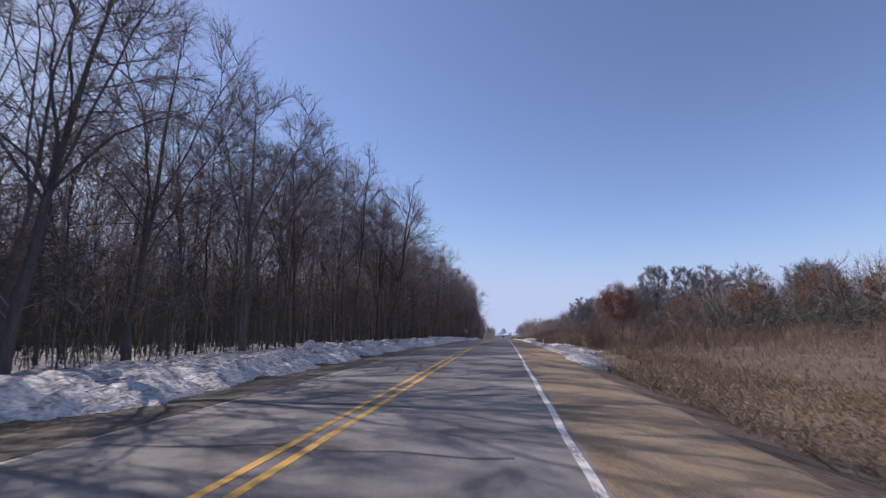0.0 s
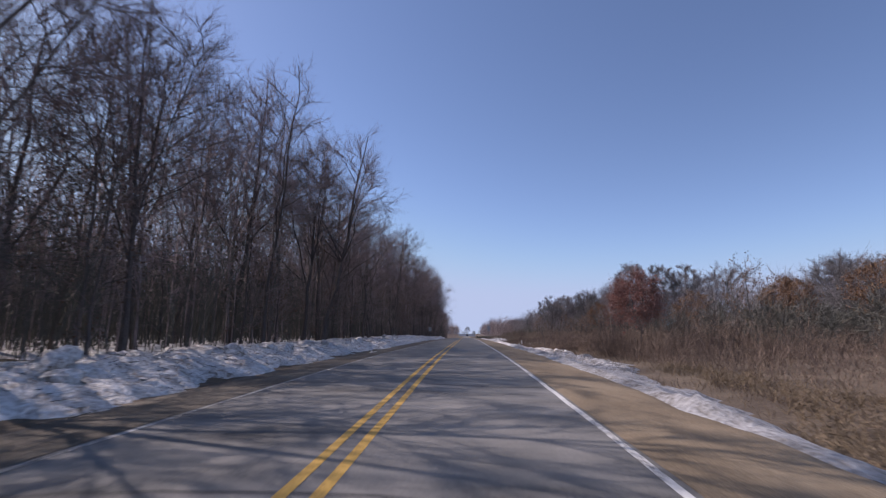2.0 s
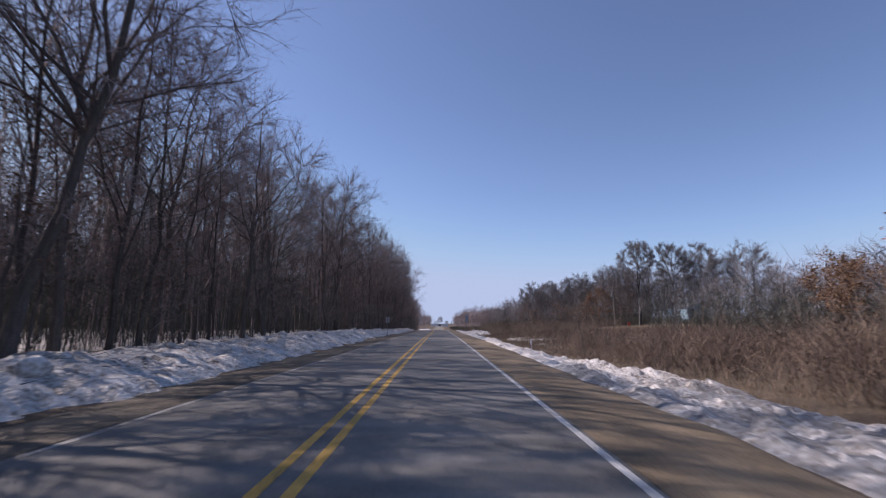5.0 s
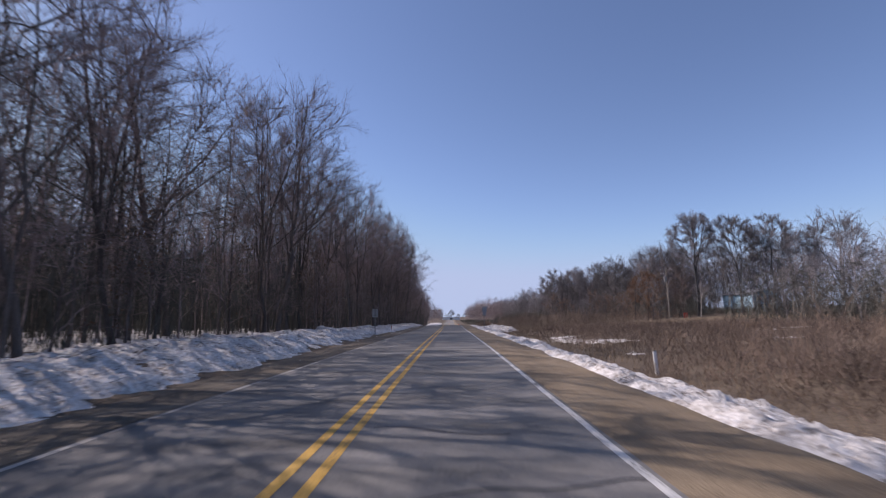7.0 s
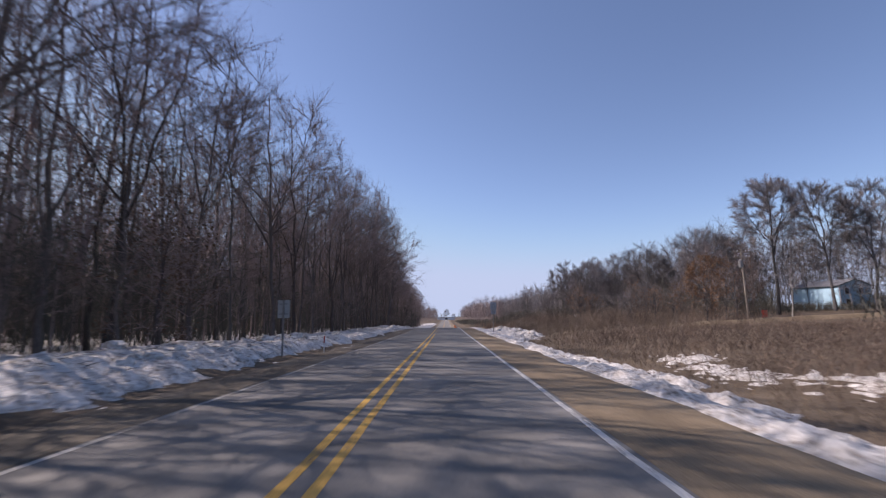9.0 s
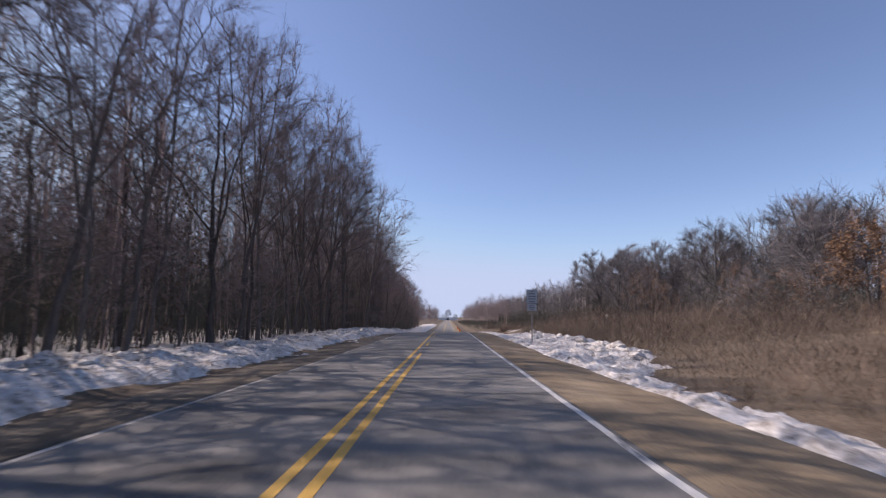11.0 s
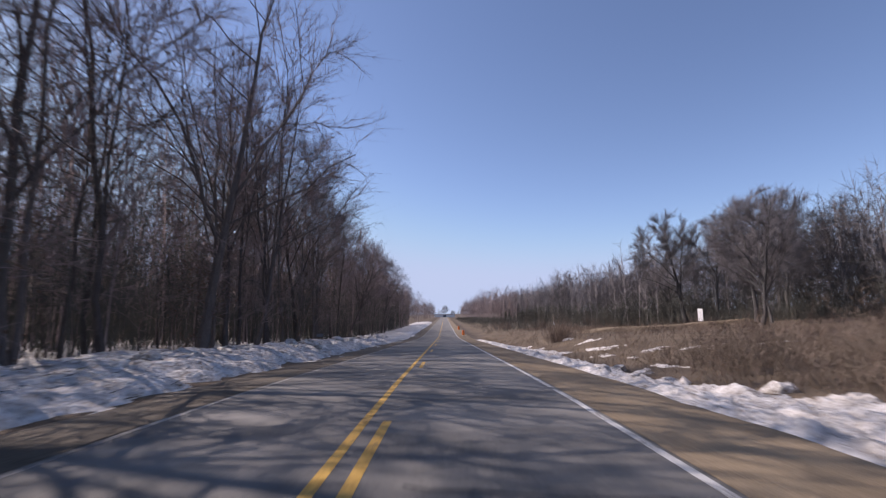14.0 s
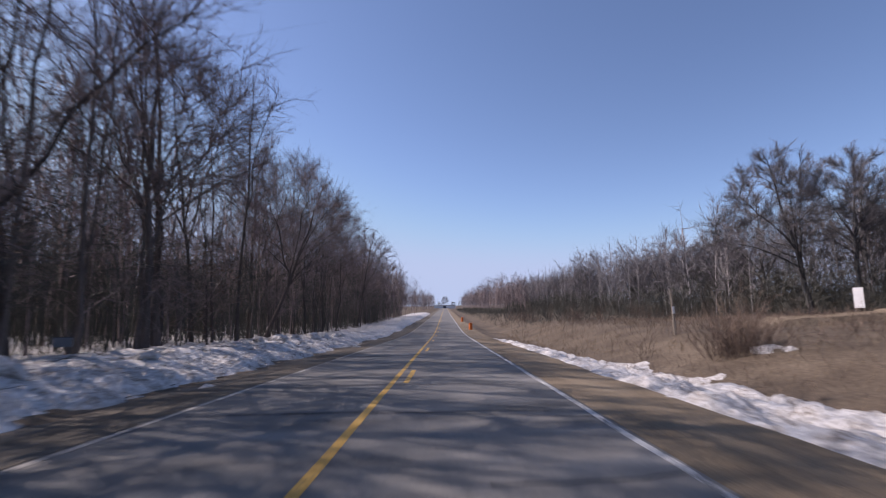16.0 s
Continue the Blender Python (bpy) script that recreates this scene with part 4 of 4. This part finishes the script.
s = thing("marker_post", "short white marker post leaning in the dead weeds", "marker post", 9.3, 82.2, lean=-3)
part("stake", box(-0.06, 0.06, -0.03, 0.03, -0.2, 0.88, 0.006), M_PAINTWHITE, s)
part("cap", box(-0.065, 0.065, -0.035, 0.035, 0.88, 0.91, 0.004), M_STEEL, s)

s = thing("wooden_post", "lone grey timber post in the field", "post", 14.2, 219.5, lean=-2)
part("shaft", rod(0.075, 0.055, -0.3, 2.55, sides=9), M_POSTWOOD, s)
part("notice", box(-0.06, 0.06, -0.1, -0.075, 1.2, 1.6), M_PAINTWHITE, s)

s = thing("notice_board", "small blue-grey board on a dark stake at the wood", "notice board", -10.8, 207.5, turn=4)
part("stake", box(0.10, 0.15, -0.02, 0.02, -0.2, 1.05), M_BARK, s)
part("board", box(-0.30, 0.30, -0.045, -0.022, 0.50, 0.78, 0.005), M_LETTER, s)
part("rail", box(-0.32, 0.32, -0.05, -0.02, 0.782, 0.81), M_INK, s)

s = thing("white_board", "tall blank white board on two dark legs in the field", "sign board", 43.2, 240, turn=-60)
part("board", box(-0.42, 0.42, -0.06, 0.06, 0.55, 2.6, 0.01), M_PAINTWHITE, s)
for x in (-0.33, 0.33):
    part("leg", box(x - 0.05, x + 0.05, -0.05, 0.05, -0.3, 0.548), M_POSTWOOD, s)

# utility pole with two cross-arms and a transformer
s = thing("utility_pole", "grey timber utility pole with cross-arms and a transformer", "utility pole", 44.4, 156.0)
part("shaft", rod(0.15, 0.10, -0.5, 10.3), M_POSTWOOD, s)
for z in (9.9, 9.1):
    arm = part("crossarm", box(-1.2, 1.2, -0.16, -0.06, z - 0.06, z + 0.06, 0.01), M_POSTWOOD, s)
    for x in (-1.1, -0.6, 0.6, 1.1):
        part("insulator", rod(0.04, 0.03, z + 0.06, z + 0.24, x, -0.11, 8), M_PAINTWHITE, arm)
tf = part("transformer", rod(0.27, 0.27, 7.6, 8.6, -0.4, -0.25, 16), M_STEEL, s, "grey transformer can")
part("bushing", rod(0.05, 0.03, 8.6, 8.85, -0.4, -0.25, 8), M_PAINTWHITE, tf)

# the light blue house among the trees


def gable(x0, x1, y0, y1, z0, z1):
    """A closed triangular wall piece above the eaves."""
    bm = bmesh.new()
    xm = (x0 + x1) / 2
    vs = [bm.verts.new(c) for c in ((x0, y0, z0), (x1, y0, z0), (xm, y0, z1), (x0, y1, z0), (x1, y1, z0), (xm, y1, z1))]
    for f in ((0, 1, 2), (5, 4, 3), (0, 3, 4, 1), (1, 4, 5, 2), (2, 5, 3, 0)):
        bm.faces.new([vs[i] for i in f])
    return bm


s = thing("house", "light blue house with a dark roof among bare trees", "house", 74.2, 172.0, 1.1, turn=10)
for x0, x1, y0, y1 in ((-3.4, 3.4, -0.1, 0.1), (-3.4, 3.4, 8.9, 9.1), (-3.5, -3.3, 0.1, 8.9), (3.3, 3.5, 0.1, 8.9)):
    part("wall", box(x0, x1, y0, y1, -0.6, 4.4), M_BLUE, s)
part("gable", gable(-3.5, 3.5, -0.1, 0.1, 4.4, 5.5), M_BLUE, s)
part("gable", gable(-3.5, 3.5, 8.9, 9.1, 4.4, 5.5), M_BLUE, s)
for sg in (-1, 1):
    bm = bmesh.new()
    bmesh.ops.create_cube(bm, size=1, matrix=pose(sg * 1.9, 4.5, 5.02, 0, sg * 17.4, 0) @ Matrix.Diagonal((4.05, 9.7, 0.12, 1)))
    part("roof", bm, M_ROOF, s)
part("corner_board", box(-3.56, -3.36, -0.16, -0.102, -0.5, 4.4), M_PAINTWHITE, s)
for x0, z0 in ((-2.4, 0.9), (0.6, 0.9), (-2.4, 2.9), (0.6, 2.9)):
    w = part("window", box(x0, x0 + 1.0, -0.14, -0.102, z0, z0 + 1.2), M_PAINTWHITE, s)
    part("pane", box(x0 + 0.08, x0 + 0.92, -0.15, -0.142, z0 + 0.08, z0 + 1.12), M_GLASS, w)
wing = part("wing", box(3.502, 8.0, 0.8, 6.0, -0.6, 2.5), M_BLUE, s, "low blue side wing")
part("roof", box(3.502, 8.3, 0.4, 6.4, 2.502, 2.66, 0.02), M_ROOF, wing)
part("door", box(5.2, 6.1, 0.74, 0.798, -0.2, 1.9), M_PAINTWHITE, wing)

s = thing("barrel", "faded red barrel in the weeds near the pole", "barrel", 49.5, 160.0)
part("drum", rod(0.38, 0.38, -0.1, 1.1, sides=18), M_RED, s)
for z in (0.3, 0.7):
    part("hoop", rod(0.40, 0.40, z - 0.03, z + 0.03, sides=18), M_RED, s)

# pale-barked young trees in the brown brush
for k, (x, y, h, r, ln) in enumerate(((64.2, 150.0, 9.5, 0.085, 0.0), (65.2, 150.6, 10.5, 0.09, 0.06), (49.9, 155.0, 7.0, 0.075, 0.05))):
    t = tree("tree", "slender young tree with pale bark in the brown brush", "tree", "pale young trees in the brush", M_BIRCH, twig=M_TWIG_GREY, seed=980 + k, height=h, r0=r, split=0.45, wide=1.7, leaders=2, limbs=9, boughs=5, twigs=8, lean=ln, thick=1.5, low=0)
    t.matrix_basis = pose(x, y, ground_z(x, y) - 0.03)

t = tree("sapling", "thin dead sapling with pale bare wood leaning over the brush", "sapling", "", M_PALE, twig=M_PALE, seed=991, height=2.9, r0=0.035, split=0.6, wide=0.5, leaders=1, limbs=4, boughs=1, twigs=2, low=0, lean=-0.2)
t.matrix_basis = pose(11.3, 73.8, ground_z(11.3, 73.8) - 0.05)

# work-zone drums far down the verge
for x, y in ((4.9, 262), (5.1, 300)):
    s = thing("traffic_drum", "orange and white striped traffic drum on the shoulder", "traffic drum", x, y, group="drums along the verge")
    part("drum", rod(0.30, 0.24, 0.0, 1.05, sides=16), M_ORANGE, s)
    part("base", rod(0.42, 0.38, -0.02, 0.06, sides=16), M_INK, s)
    for z in (0.35, 0.72):
        part("stripe", rod(0.292 - 0.05 * z, 0.288 - 0.05 * z, z - 0.08, z + 0.08, sides=16), M_PAINTWHITE, s)

# an added white block in place of the pale strip at the road's far crest
s = thing("farm_building", "long low white block added for the pale strip at the road's crest", "building", 1, 800)
part("wall", box(-14, 14, 0, 8, -0.5, 3.4), M_PAINTWHITE, s)
part("roof", box(-14.6, 14.6, -0.5, 8.5, 3.4, 4.0, 0.1), M_ROOF, s)
part("door", box(-2, 2, -0.08, -0.004, 0, 2.8), M_INK, s)
plant(FIELD, 1.6, 816, R, 0.85)
plant(FIELD, 12.5, 814, R, 0.5)

# raised tan drives across the field


def drive(x0, y0, x1, y1, half, rise):
    """A low gravel bank with sloping sides, between two places."""
    d = Vector((x1 - x0, y1 - y0))
    n = Vector((-d.y, d.x)).normalized()
    k = int(d.length / 1.2)
    verts, faces = [], []
    for i in range(k + 1):
        c = Vector((x0, y0)) + d * (i / k)
        top = ground_z(c.x, c.y) + rise * smooth(0, 6, d.length * i / k)
        for o, dz in ((-half - 1.6, -0.9), (-half, 0.0), (half, 0.0), (half + 1.6, -0.9)):
            p = c + n * (o + 0.25 * wave(c.x, c.y, 0.3, o))
            verts.append((p.x, p.y, top + dz + 0.05 * wave(p.x, p.y, 0.9)))
        for j in range(3):
            if i < k:
                a = 4 * i + j
                faces.append((a, a + 4, a + 5, a + 1))
    return tagged(mesh_object("field_drive", verts, faces, M_GRAVEL), "raised tan gravel drive through the field", "drive", kind="structure")


drive(17, 219, 60, 243, 1.0, 0.45)
drive(30, 150, 95, 146, 1.2, 0.45)

# dark sealed cracks across the asphalt
R = random.Random(77)
for k in range(46):
    y0, x0 = R.uniform(4, 260), R.uniform(-3.4, 1.5)
    x1 = min(3.4, x0 + R.uniform(1.5, 6))
    n, dy = 12, R.uniform(-0.6, 0.6)
    verts, faces = [], []
    for i in range(n + 1):
        x = x0 + (x1 - x0) * i / n
        y = y0 + dy * i / n + 0.22 * wave(x, y0, 0.9, k) + 0.08 * wave(x, y0, 4.0, k)
        w = 0.022 + 0.02 * abs(wave(x, y0, 2.0, k + 50))
        z = road_z(y) - 0.012 * abs(x) + 0.0035
        verts += [(x, y - w, z), (x, y + w, z)]
    for i in range(n):
        faces.append((2 * i, 2 * i + 2, 2 * i + 3, 2 * i + 1))
    tagged(mesh_object("sealed_crack", verts, faces, M_TAR), "dark tar-sealed crack across the asphalt", "road crack", "sealed cracks of the road", kind="structure")
